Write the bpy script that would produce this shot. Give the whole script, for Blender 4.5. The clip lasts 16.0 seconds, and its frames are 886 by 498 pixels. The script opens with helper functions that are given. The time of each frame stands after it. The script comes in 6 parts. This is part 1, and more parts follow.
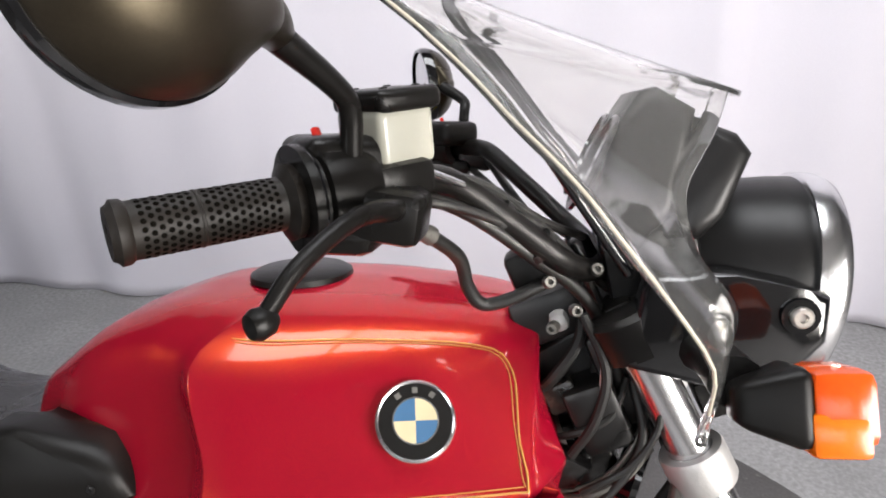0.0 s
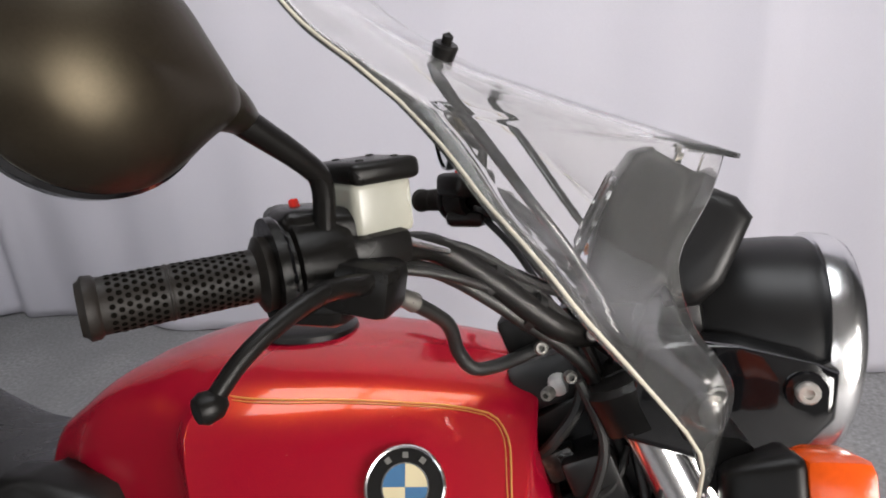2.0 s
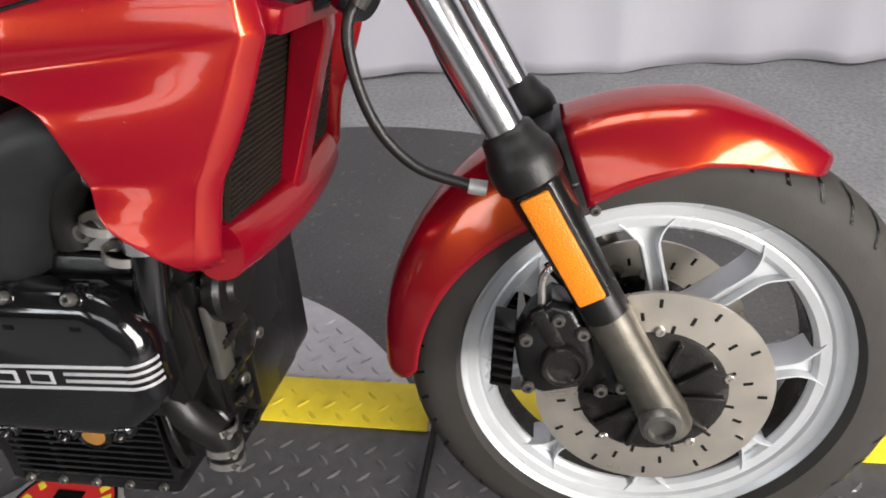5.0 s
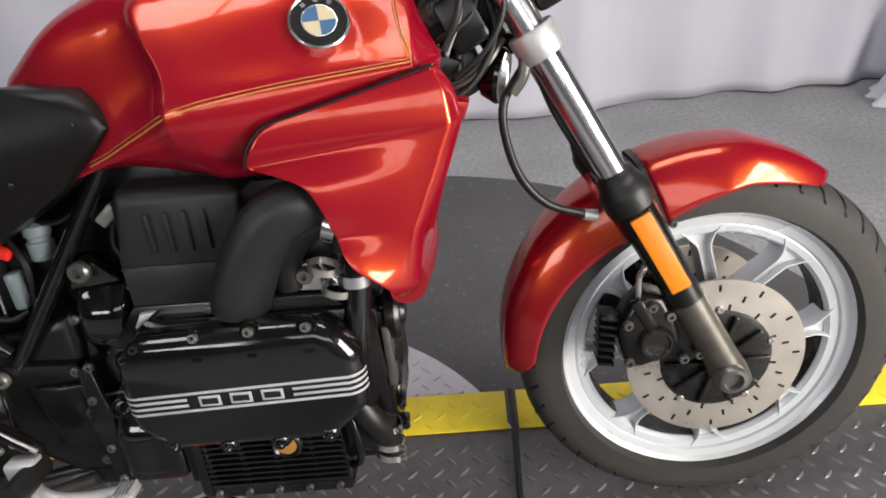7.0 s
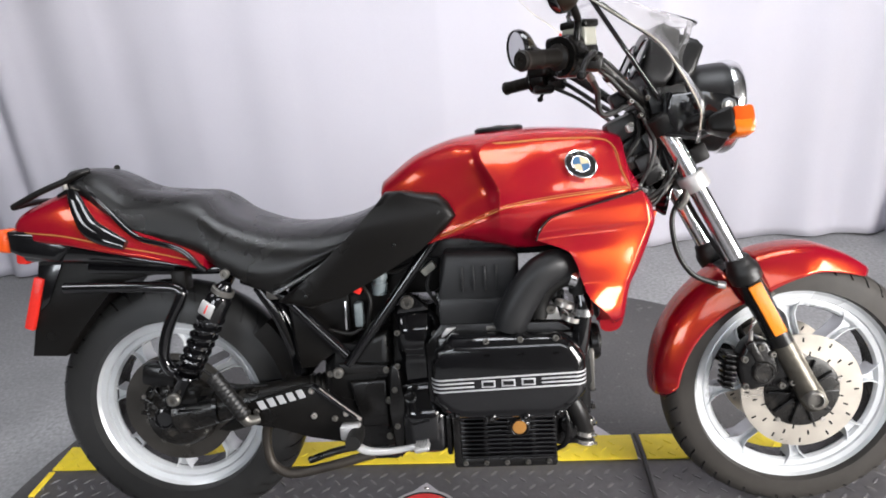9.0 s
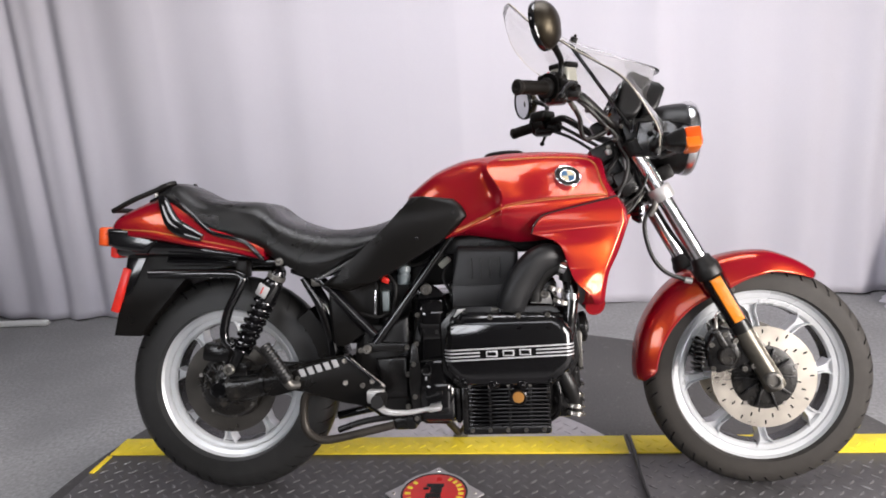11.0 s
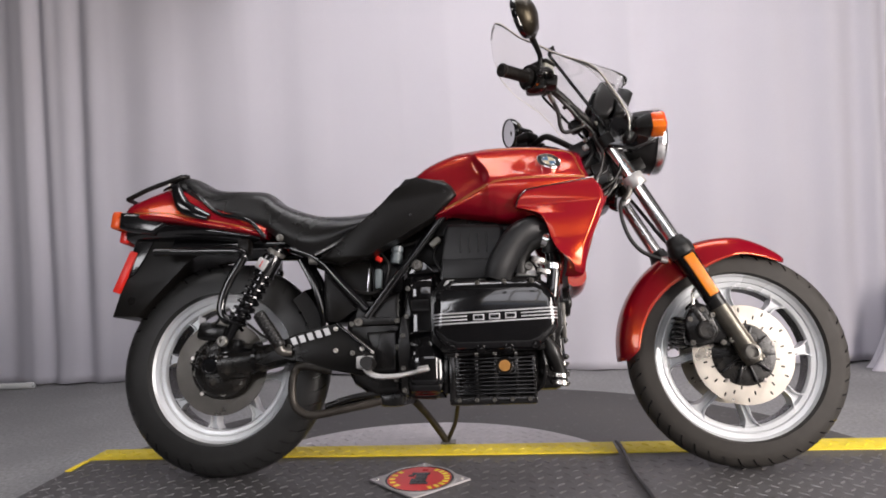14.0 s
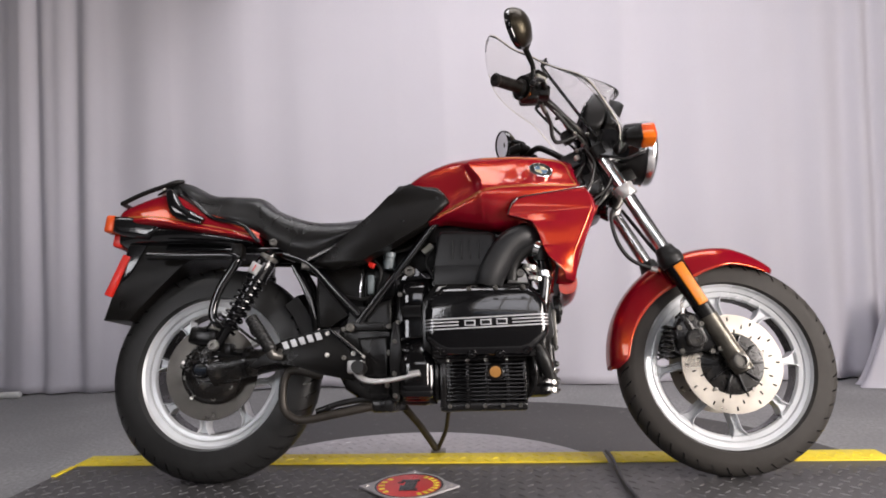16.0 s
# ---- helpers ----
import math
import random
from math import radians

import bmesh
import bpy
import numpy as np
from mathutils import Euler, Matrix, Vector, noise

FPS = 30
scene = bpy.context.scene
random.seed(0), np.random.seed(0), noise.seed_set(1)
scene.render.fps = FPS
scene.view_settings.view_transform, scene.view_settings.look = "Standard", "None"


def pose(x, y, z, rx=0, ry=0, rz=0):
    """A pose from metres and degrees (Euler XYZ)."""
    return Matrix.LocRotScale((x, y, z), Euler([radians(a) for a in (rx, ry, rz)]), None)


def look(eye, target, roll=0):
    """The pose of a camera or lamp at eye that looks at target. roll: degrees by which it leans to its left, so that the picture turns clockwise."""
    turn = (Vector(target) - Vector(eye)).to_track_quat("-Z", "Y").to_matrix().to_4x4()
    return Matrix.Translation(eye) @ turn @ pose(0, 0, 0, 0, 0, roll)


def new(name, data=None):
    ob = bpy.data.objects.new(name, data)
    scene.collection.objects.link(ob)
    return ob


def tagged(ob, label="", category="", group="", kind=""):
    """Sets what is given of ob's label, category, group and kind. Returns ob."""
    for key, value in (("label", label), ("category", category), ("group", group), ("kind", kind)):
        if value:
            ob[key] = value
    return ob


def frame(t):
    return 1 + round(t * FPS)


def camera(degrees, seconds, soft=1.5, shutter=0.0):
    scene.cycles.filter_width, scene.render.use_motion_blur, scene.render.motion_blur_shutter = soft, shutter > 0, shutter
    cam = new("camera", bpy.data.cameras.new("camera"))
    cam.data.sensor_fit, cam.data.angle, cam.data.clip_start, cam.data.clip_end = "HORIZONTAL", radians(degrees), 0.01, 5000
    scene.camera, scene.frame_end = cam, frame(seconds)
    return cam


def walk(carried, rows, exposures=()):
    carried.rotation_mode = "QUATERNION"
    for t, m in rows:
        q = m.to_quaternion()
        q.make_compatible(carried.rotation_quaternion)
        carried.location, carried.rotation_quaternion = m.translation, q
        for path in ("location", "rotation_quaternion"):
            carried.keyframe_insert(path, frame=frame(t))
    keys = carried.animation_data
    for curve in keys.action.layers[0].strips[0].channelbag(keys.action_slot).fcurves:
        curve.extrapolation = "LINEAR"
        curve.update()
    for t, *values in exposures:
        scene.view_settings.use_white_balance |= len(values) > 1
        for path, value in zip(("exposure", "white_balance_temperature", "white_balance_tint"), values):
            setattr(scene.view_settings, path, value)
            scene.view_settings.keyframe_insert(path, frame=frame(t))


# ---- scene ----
cam = camera(70.1, 16.0, soft=1.8)
PATH = [
    (0, (1.101, -0.472, 1.261), (0.761, 1.32, 0.44), -2.3),
    (0.5, (1.112, -0.437, 1.311), (0.678, 1.386, 0.613), -2.6),
    (1, (1.101, -0.426, 1.335), (0.596, 1.392, 0.671), -0.8),
    (1.5, (1.113, -0.428, 1.329), (0.582, 1.374, 0.646), -1.6),
    (2, (1.147, -0.449, 1.281), (0.655, 1.352, 0.564), -3.6),
    (2.5, (1.211, -0.484, 1.187), (0.74, 1.292, 0.397), -5.3),
    (3, (1.267, -0.503, 1.1), (0.838, 1.234, 0.207), -5.5),
    (3.5, (1.326, -0.529, 1.021), (0.893, 1.147, 0.018), -5.7),
    (4, (1.374, -0.555, 0.959), (0.933, 1.064, -0.13), -7.6),
    (4.2, (1.382, -0.561, 0.946), (0.991, 1.029, -0.203), -6.9),
    (6.3, (1.339, -0.632, 0.969), (1.078, 0.896, -0.294), -5.6),
    (6.5, (1.277, -0.67, 1.004), (1.082, 0.872, -0.255), -5.4),
    (7, (1.154, -0.781, 1.085), (1.025, 0.852, -0.062), -7.5),
    (7.5, (1.089, -0.926, 1.158), (0.949, 0.766, 0.101), -4.9),
    (8, (1.016, -1.078, 1.204), (0.792, 0.669, 0.258), -4.5),
    (8.5, (0.887, -1.229, 1.233), (0.691, 0.57, 0.382), -5.1),
    (9, (0.801, -1.36, 1.257), (0.635, 0.486, 0.504), -4.7),
    (9.2, (0.799, -1.404, 1.263), (0.627, 0.456, 0.549), -4.4),
    (11.3, (0.851, -1.766, 1.05), (0.608, 0.184, 0.676), -3.3),
    (11.5, (0.854, -1.779, 1.002), (0.607, 0.182, 0.693), -2.3),
    (12, (0.837, -1.815, 0.882), (0.619, 0.165, 0.708), -2.1),
    (12.5, (0.762, -1.812, 0.837), (0.668, 0.18, 0.685), -4.3),
    (13, (0.778, -1.812, 0.797), (0.659, 0.183, 0.707), -2.8),
    (13.5, (0.83, -1.869, 0.714), (0.663, 0.124, 0.684), -2.3),
    (14, (0.847, -1.908, 0.657), (0.656, 0.083, 0.655), -2.6),
    (14.5, (0.844, -1.913, 0.634), (0.642, 0.076, 0.665), -2.2),
    (15, (0.842, -1.917, 0.622), (0.635, 0.072, 0.662), -1.5),
    (15.5, (0.849, -1.918, 0.626), (0.668, 0.073, 0.684), -1.4),
    (16, (0.848, -1.922, 0.622), (0.682, 0.07, 0.678), -1.9),
]
walk(cam, [(t, look(eye, target, roll)) for t, eye, target, roll in PATH],
     [(0.0, 0.62, 6500, 10), (1.0, 0.25, 6500, 10), (2.0, 0.15, 6500, 10), (2.5, 0.05, 6500, 10), (3.0, 0.12, 6500, 10), (4.0, 0.30, 6500, 10), (7.0, 0.26, 6500, 10), (8.0, 0.52, 6400, 10),
      (9.2, 0.66, 6300, 10), (11.3, 0.32, 6550, 14), (12.5, 0.10, 6650, 15), (16.0, 0.06, 6650, 15)])

# ---- world and light ----
world = bpy.data.worlds.new("world")
scene.world = world
world.use_nodes = True
wn = world.node_tree.nodes
sky = wn.new("ShaderNodeTexSky")
sky.sky_type, sky.sun_disc = "NISHITA", False
sky.sun_elevation, sky.sun_rotation = radians(40), radians(140)
world.node_tree.links.new(sky.outputs[0], wn["Background"].inputs[0])
wn["Background"].inputs[1].default_value = 0.1


def window_lamp(name, eye, target, w, h, watts, colour):
    """An area lamp that fills a window's opening, or the added fill panel."""
    d = bpy.data.lights.new(name, "AREA")
    d.shape, d.size, d.size_y, d.energy, d.color = "RECTANGLE", w, h, watts, colour
    ob = new(name, d)
    ob.matrix_world = look(eye, target)
    return ob


window_lamp("window_light", (1.6, -3.9, 2.35), (1.6, 0, 1.0), 3.0, 0.9, 28, (0.98, 0.98, 1.0))
window_lamp("side_window_light", (4.25, -2.3, 1.35), (0, -1.8, 0.9), 2.2, 1.9, 320, (1.0, 0.955, 0.91))
window_lamp("skylight", (1.05, 0.2, 3.66), (1.05, 0.2, 0), 3.1, 1.2, 80, (0.97, 0.98, 1.0))
window_lamp("small_window_light", (-1.5, -3.9, 1.85), (0.0, 0, 0.4), 1.5, 0.9, 36, (0.95, 0.975, 1.0))
# unseen fill panel, added to bring out the orange of the tail cowl
window_lamp("tail_fill_light", (-1.7, -0.95, 2.52), (-1.7, -0.95, 0), 1.0, 0.7, 14, (0.98, 0.98, 1.0))



# ---- materials ----
def material(name, base, rough=0.5, metal=0.0, vary=0.12, scale=40.0, bump=0.0, bump_scale=300.0, coat=0.0, transmission=0.0, ior=1.45,
             big=4.0, rough_vary=0.1, specular=0.5, flecks=None):
    m = bpy.data.materials.new(name)
    m.use_nodes = True
    n, l = m.node_tree.nodes, m.node_tree.links
    p = n["Principled BSDF"]
    p.inputs["Roughness"].default_value, p.inputs["Metallic"].default_value = rough, metal
    p.inputs["Coat Weight"].default_value, p.inputs["Coat Roughness"].default_value = coat, 0.04
    p.inputs["Transmission Weight"].default_value, p.inputs["IOR"].default_value = transmission, ior
    p.inputs["Specular IOR Level"].default_value = specular
    co = n.new("ShaderNodeTexCoord")
    fine, coarse = n.new("ShaderNodeTexNoise"), n.new("ShaderNodeTexNoise")
    for t, s in ((fine, scale), (coarse, big)):
        t.inputs["Scale"].default_value, t.inputs["Detail"].default_value = s, 4
        l.new(co.outputs["Object"], t.inputs["Vector"])
    both = n.new("ShaderNodeMath")
    both.operation = "ADD"
    l.new(fine.outputs[0], both.inputs[0])
    l.new(coarse.outputs[0], both.inputs[1])
    ramp = n.new("ShaderNodeMapRange")
    ramp.inputs[1].default_value, ramp.inputs[2].default_value = 0.6, 1.4
    ramp.inputs[3].default_value, ramp.inputs[4].default_value = 1 - vary, 1 + vary
    l.new(both.outputs[0], ramp.inputs[0])
    mul = n.new("ShaderNodeVectorMath")
    mul.operation = "SCALE"
    mul.inputs[0].default_value = base
    l.new(ramp.outputs[0], mul.inputs["Scale"])
    if flecks:                                       # scattered scuffs or stone chips: scale, colour, from, to
        t, f, mix = n.new("ShaderNodeTexNoise"), n.new("ShaderNodeMapRange"), n.new("ShaderNodeMix")
        t.inputs["Scale"].default_value, t.inputs["Detail"].default_value = flecks[0], 5
        l.new(co.outputs["Object"], t.inputs["Vector"])
        l.new(t.outputs[0], f.inputs[0])
        f.inputs[1].default_value, f.inputs[2].default_value = flecks[2], flecks[3]
        mix.data_type = "RGBA"
        mix.inputs["B"].default_value = (*flecks[1], 1)
        l.new(f.outputs[0], mix.inputs[0])
        l.new(mul.outputs[0], mix.inputs["A"])
        l.new(mix.outputs["Result"], p.inputs["Base Color"])
    else:
        l.new(mul.outputs[0], p.inputs["Base Color"])
    rr = n.new("ShaderNodeMapRange")
    rr.inputs[1].default_value, rr.inputs[2].default_value = 0.3, 0.7
    rr.inputs[3].default_value, rr.inputs[4].default_value = max(rough - rough_vary, 0.01), rough + rough_vary
    l.new(coarse.outputs[0], rr.inputs[0])
    l.new(rr.outputs[0], p.inputs["Roughness"])
    if bump:
        t, b = n.new("ShaderNodeTexNoise"), n.new("ShaderNodeBump")
        t.inputs["Scale"].default_value, t.inputs["Detail"].default_value = bump_scale, 3
        b.inputs["Strength"].default_value, b.inputs["Distance"].default_value = bump, 0.002
        l.new(co.outputs["Object"], t.inputs["Vector"])
        l.new(t.outputs[0], b.inputs["Height"])
        l.new(b.outputs[0], p.inputs["Normal"])
    return m


def candy(name, deep, flake):
    """Candy paint: a deep clear red over metal flake that shines orange, under a hard clear lacquer."""
    m = material(name, deep, 0.5, 0, 0.08, 900, rough_vary=0.03, specular=0.0, coat=1.0, flecks=(380, (0.45, 0.30, 0.26), 0.745, 0.765))
    n, l = m.node_tree.nodes, m.node_tree.links
    p = n["Principled BSDF"]
    g, mix = n.new("ShaderNodeBsdfPrincipled"), n.new("ShaderNodeMixShader")
    grain, speck = n.new("ShaderNodeTexNoise"), n.new("ShaderNodeMapRange")
    grain.inputs["Scale"].default_value, grain.inputs["Detail"].default_value = 1400, 2
    speck.inputs[3].default_value, speck.inputs[4].default_value = 0.22, 0.31
    l.new(grain.outputs[0], speck.inputs[0])
    l.new(speck.outputs[0], g.inputs["Roughness"])
    g.inputs["Base Color"].default_value, g.inputs["Metallic"].default_value = (*flake, 1), 1.0
    orange_peel, bump = n.new("ShaderNodeTexNoise"), n.new("ShaderNodeBump")
    orange_peel.inputs["Scale"].default_value = 45
    bump.inputs["Strength"].default_value, bump.inputs["Distance"].default_value = 0.03, 0.002
    l.new(orange_peel.outputs[0], bump.inputs["Height"])
    for b in (p, g):
        b.inputs["Coat Weight"].default_value, b.inputs["Coat Roughness"].default_value, b.inputs["Coat IOR"].default_value = 0.65, 0.05, 1.5
        l.new(bump.outputs[0], b.inputs["Coat Normal"])
    mix.inputs[0].default_value = 0.19
    l.new(p.outputs[0], mix.inputs[1])
    l.new(g.outputs[0], mix.inputs[2])
    l.new(mix.outputs[0], n["Material Output"].inputs["Surface"])
    return m


RED = candy("candy_red_paint", (0.215, 0.002, 0.014), (0.90, 0.15, 0.017))
BLACK = material("black_plastic", (0.0052, 0.0047, 0.0043), 0.34, 0, 0.2, 60, 0.12, 2200, specular=0.2)
MOULD = material("moulded_black_plastic", (0.014, 0.0142, 0.015), 0.40, 0, 0.2, 60, 0.12, 2200, specular=0.4)
GRAIN = material("grained_black_shell", (0.0075, 0.0058, 0.0042), 0.31, 0, 0.7, 600, 0.10, 2600, specular=0.5)
# golden tint puts the warm reflection on the mirror into the shell's sheen
GRAIN.node_tree.nodes["Principled BSDF"].inputs["Specular Tint"].default_value = (1.0, 0.84, 0.58, 1)
SATIN = material("satin_black_shell", (0.0065, 0.0062, 0.0062), 0.38, 0, 0.25, 40, 0.05, 1800, specular=0.32)
GRIP = material("brown_black_grip_rubber", (0.008, 0.006, 0.0045), 0.50, 0, 0.25, 90, 0.1, 900, specular=0.28)
# near-black colour for the shade in the grip's dimples
DIMPLE_SHADE = material("grip_dimple_shade", (0.0035, 0.003, 0.0025), 0.9, 0, 0.2, 90, specular=0.02)
GLOSS = material("black_enamel", (0.0035, 0.0035, 0.004), 0.13, 0, 0.2, 30, coat=0.6, rough_vary=0.08)
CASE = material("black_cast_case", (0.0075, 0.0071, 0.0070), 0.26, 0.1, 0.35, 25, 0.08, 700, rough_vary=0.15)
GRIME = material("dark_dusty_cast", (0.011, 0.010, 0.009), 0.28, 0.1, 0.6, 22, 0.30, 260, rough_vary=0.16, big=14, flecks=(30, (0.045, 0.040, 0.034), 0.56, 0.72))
RUBBER = material("tyre_rubber", (0.016, 0.0158, 0.0156), 0.38, 0, 0.25, 30, 0.15, 500, specular=0.5)
DUSTY = material("dusty_tyre_rubber", (0.040, 0.036, 0.032), 0.66, 0, 0.18, 30, 0.15, 500, specular=0.3)
DARKMETAL = material("rusty_dark_metal", (0.042, 0.036, 0.030), 0.45, 0.5, 0.4, 30, 0.2, 300)
SOFT = material("soft_rubber", (0.0065, 0.006, 0.0055), 0.45, 0, 0.15, 60, 0.2, 600)
SEAT = material("black_vinyl", (0.0065, 0.0062, 0.006), 0.28, 0, 0.25, 18, 0.45, 380, rough_vary=0.14, big=9)
SILVER = material("silver_wheel_paint", (0.60, 0.615, 0.63), 0.34, 0.30, 0.07, 30)
CHROME = material("chrome", (0.78, 0.78, 0.79), 0.21, 1.0, 0.03, 20, rough_vary=0.03)
STEEL = material("brushed_steel", (0.58, 0.55, 0.51), 0.3, 0.9, 0.1, 60, 0.1, 500)
DISC = material("worn_disc_steel", (0.60, 0.555, 0.485), 0.33, 0.85, 0.14, 20, 0.1, 500, big=14)
WORN = material("leg_bare_metal", (0.13, 0.12, 0.10), 0.33, 0.75, 0.3, 40, 0.15, 300)
ALU = material("cast_aluminium", (0.52, 0.51, 0.50), 0.5, 0.7, 0.12, 50, 0.15, 400)
DARKDISC = material("dark_disc_steel", (0.085, 0.078, 0.070), 0.34, 0.8, 0.25, 20, 0.1, 500, big=14)
DULL = material("worn_dark_metal", (0.15, 0.143, 0.13), 0.38, 0.7, 0.4, 30, 0.2, 300)
STRIPE = material("silver_stripe_paint", (0.45, 0.45, 0.46), 0.38, 0.3, 0.05, 80)
GOLD = material("gold_pinstripe", (0.42, 0.20, 0.05), 0.4, 0.3, 0.05, 80)
ORANGE = material("amber_lens", (0.80, 0.17, 0.010), 0.18, 0, 0.1, 250, 0.06, 500, transmission=0.25)
AMBER = material("amber_reflector", (0.70, 0.21, 0.010), 0.25, 0, 0.12, 350, 0.5, 500)
TAILLENS = material("red_orange_lens", (0.70, 0.085, 0.008), 0.18, 0, 0.1, 250, 0.06, 500, transmission=0.2)
REDLENS = material("red_lens", (0.7, 0.03, 0.02), 0.15, 0, 0.12, 250, 0.3, 500, transmission=0.15)
MILK = material("milky_plastic", (0.30, 0.295, 0.25), 0.3, 0, 0.06, 40, transmission=0.2)
PALE = material("pale_blue_plastic", (0.17, 0.20, 0.21), 0.3, 0, 0.1, 40, transmission=0.2)
WHITE = material("white_enamel", (0.40, 0.34, 0.21), 0.5, 0, 0.05, 50)
BLUE = material("blue_enamel", (0.025, 0.085, 0.17), 0.5, 0, 0.05, 50)
CLEAR = material("clear_polycarbonate", (0.965, 0.96, 0.945), 0.02, 0, 0.01, 5, transmission=0.985, ior=1.25, rough_vary=0.0)
EDGE = material("screen_edge", (0.60, 0.55, 0.45), 0.25, 0, 0.10, 60, transmission=0.25)
GLASS = material("lamp_glass", (0.9, 0.92, 0.93), 0.03, 0, 0.02, 10, transmission=0.9, rough_vary=0.0)
MIRROR = material("mirror_glass", (0.85, 0.86, 0.87), 0.02, 1.0, 0.01, 10, rough_vary=0.0)
MESH = material("radiator_core", (0.022, 0.017, 0.013), 0.6, 0.4, 0.4, 120, 0.5, 700)
FABRIC = material("grey_white_curtain_cloth", (0.530, 0.515, 0.568), 0.9, 0, 0.04, 250, 0.2, 900, big=1.2, specular=0.2)
CONCRETE = material("grey_floor", (0.265, 0.262, 0.266), 0.75, 0, 0.34, 90, 0.6, 220, big=3.5, flecks=(60, (0.195, 0.192, 0.194), 0.42, 0.72))
MATTE = material("dark_mat", (0.075, 0.071, 0.071), 0.8, 0, 0.35, 120, 0.4, 300, big=6, flecks=(38, (0.15, 0.145, 0.14), 0.63, 0.75))
PLATE = material("dark_checker_plate", (0.095, 0.091, 0.092), 0.50, 0.25, 0.3, 40, 0.15, 300)
LUG = material("dark_checker_lug", (0.155, 0.15, 0.152), 0.40, 0.4, 0.3, 40)
BRIGHT = material("bright_checker_plate", (0.5, 0.48, 0.49), 0.42, 0.55, 0.15, 40, 0.1, 300)
YELLOW = material("yellow_paint", (0.78, 0.60, 0.03), 0.5, 0, 0.15, 25, 0.2, 200)
POLE = material("white_pole_paint", (0.68, 0.68, 0.67), 0.4, 0, 0.06, 60)
WALL = material("grey_wall_paint", (0.05, 0.048, 0.048), 0.8, 0, 0.05, 30, 0.1, 200)
REDPAINT = material("red_enamel_print", (0.62, 0.03, 0.03), 0.35, 0, 0.1, 30)
PRINT = material("yellow_print", (0.8, 0.65, 0.05), 0.4, 0, 0.1, 30)


# ---- mesh helpers ----
def part(name, bm, mat, parent=None, label="", smooth=True, angle=40):
    """Links a bmesh as one mesh object under a thing or a part."""
    bmesh.ops.recalc_face_normals(bm, faces=bm.faces)
    me = bpy.data.meshes.new(name)
    for f in bm.faces:
        f.smooth = smooth
    for e in bm.edges:
        if len(e.link_faces) == 2 and e.calc_face_angle(0) > radians(angle):
            e.smooth = False
    bm.to_mesh(me)
    bm.free()
    me.materials.append(mat)
    ob = new(name, me)
    ob.parent = parent
    if label:
        tagged(ob, label)
    return ob


def curve_points(pts, n, closed=False):
    """Catmull-Rom through control points of any length of tuple, n samples a span."""
    P = [np.array(p, float) for p in pts]
    out, m = [], len(P)
    spans = m if closed else m - 1
    for i in range(spans):
        if closed:
            a, b, c, d = P[i - 1], P[i], P[(i + 1) % m], P[(i + 2) % m]
        else:
            b, c = P[i], P[i + 1]
            a, d = (P[i - 1] if i else 2 * b - c), (P[i + 2] if i + 2 < m else 2 * c - b)
        for k in range(n):
            t = k / n
            out.append(0.5 * (2 * b + (c - a) * t + (2 * a - 5 * b + 4 * c - d) * t * t + (3 * b - a - 3 * c + d) * t ** 3))
    if not closed:
        out.append(P[-1])
    return out


def tube(bm, pts, r, sides=12, smooth=5, flat=1.0):
    """A round bar along control points; r is a radius or one for each point."""
    rs = r if isinstance(r, (list, tuple)) else [r] * len(pts)
    q = curve_points([(*p, k) for p, k in zip(pts, rs)], smooth) if smooth > 1 else [np.array((*p, k), float) for p, k in zip(pts, rs)]
    rings, up = [], None
    for i, p in enumerate(q):
        d = Vector(q[min(i + 1, len(q) - 1)][:3] - q[max(i - 1, 0)][:3]).normalized()
        if up is None:
            up = d.orthogonal().normalized()
        up = (up - d * up.dot(d)).normalized()
        side = d.cross(up)
        rings.append([bm.verts.new(Vector(p[:3]) + (up * math.cos(a) + side * math.sin(a) * flat) * p[3])
                      for a in (2 * math.pi * k / sides for k in range(sides))])
    for a, b in zip(rings, rings[1:]):
        for k in range(sides):
            bm.faces.new((a[k], a[(k + 1) % sides], b[(k + 1) % sides], b[k]))
    bm.faces.new(rings[0][::-1])
    bm.faces.new(rings[-1])
    return bm


def rod(pts, r, sides=12, smooth=5, flat=1.0):
    return tube(bmesh.new(), pts, r, sides, smooth, flat)


def lathe(bm, base, axis, profile, sides=48, closed=False):
    """Turns (along, radius) pairs round an axis through base."""
    axis = Vector(axis).normalized()
    u = axis.orthogonal().normalized()
    w = axis.cross(u)
    base = Vector(base)
    rings = []
    for along, r in profile:
        if r < 1e-5:
            rings.append([bm.verts.new(base + axis * along)])
        else:
            rings.append([bm.verts.new(base + axis * along + (u * math.cos(2 * math.pi * k / sides) + w * math.sin(2 * math.pi * k / sides)) * r)
                          for k in range(sides)])
    pairs = list(zip(rings, rings[1:])) + ([(rings[-1], rings[0])] if closed else [])
    for a, b in pairs:
        for k in range(sides):
            j = (k + 1) % sides
            if len(a) == 1 and len(b) == 1:
                continue
            if len(a) == 1:
                bm.faces.new((a[0], b[j], b[k]))
            elif len(b) == 1:
                bm.faces.new((a[k], a[j], b[0]))
            else:
                bm.faces.new((a[k], a[j], b[j], b[k]))
    return bm


def turned(base, axis, profile, sides=48, closed=False):
    return lathe(bmesh.new(), base, axis, profile, sides, closed)


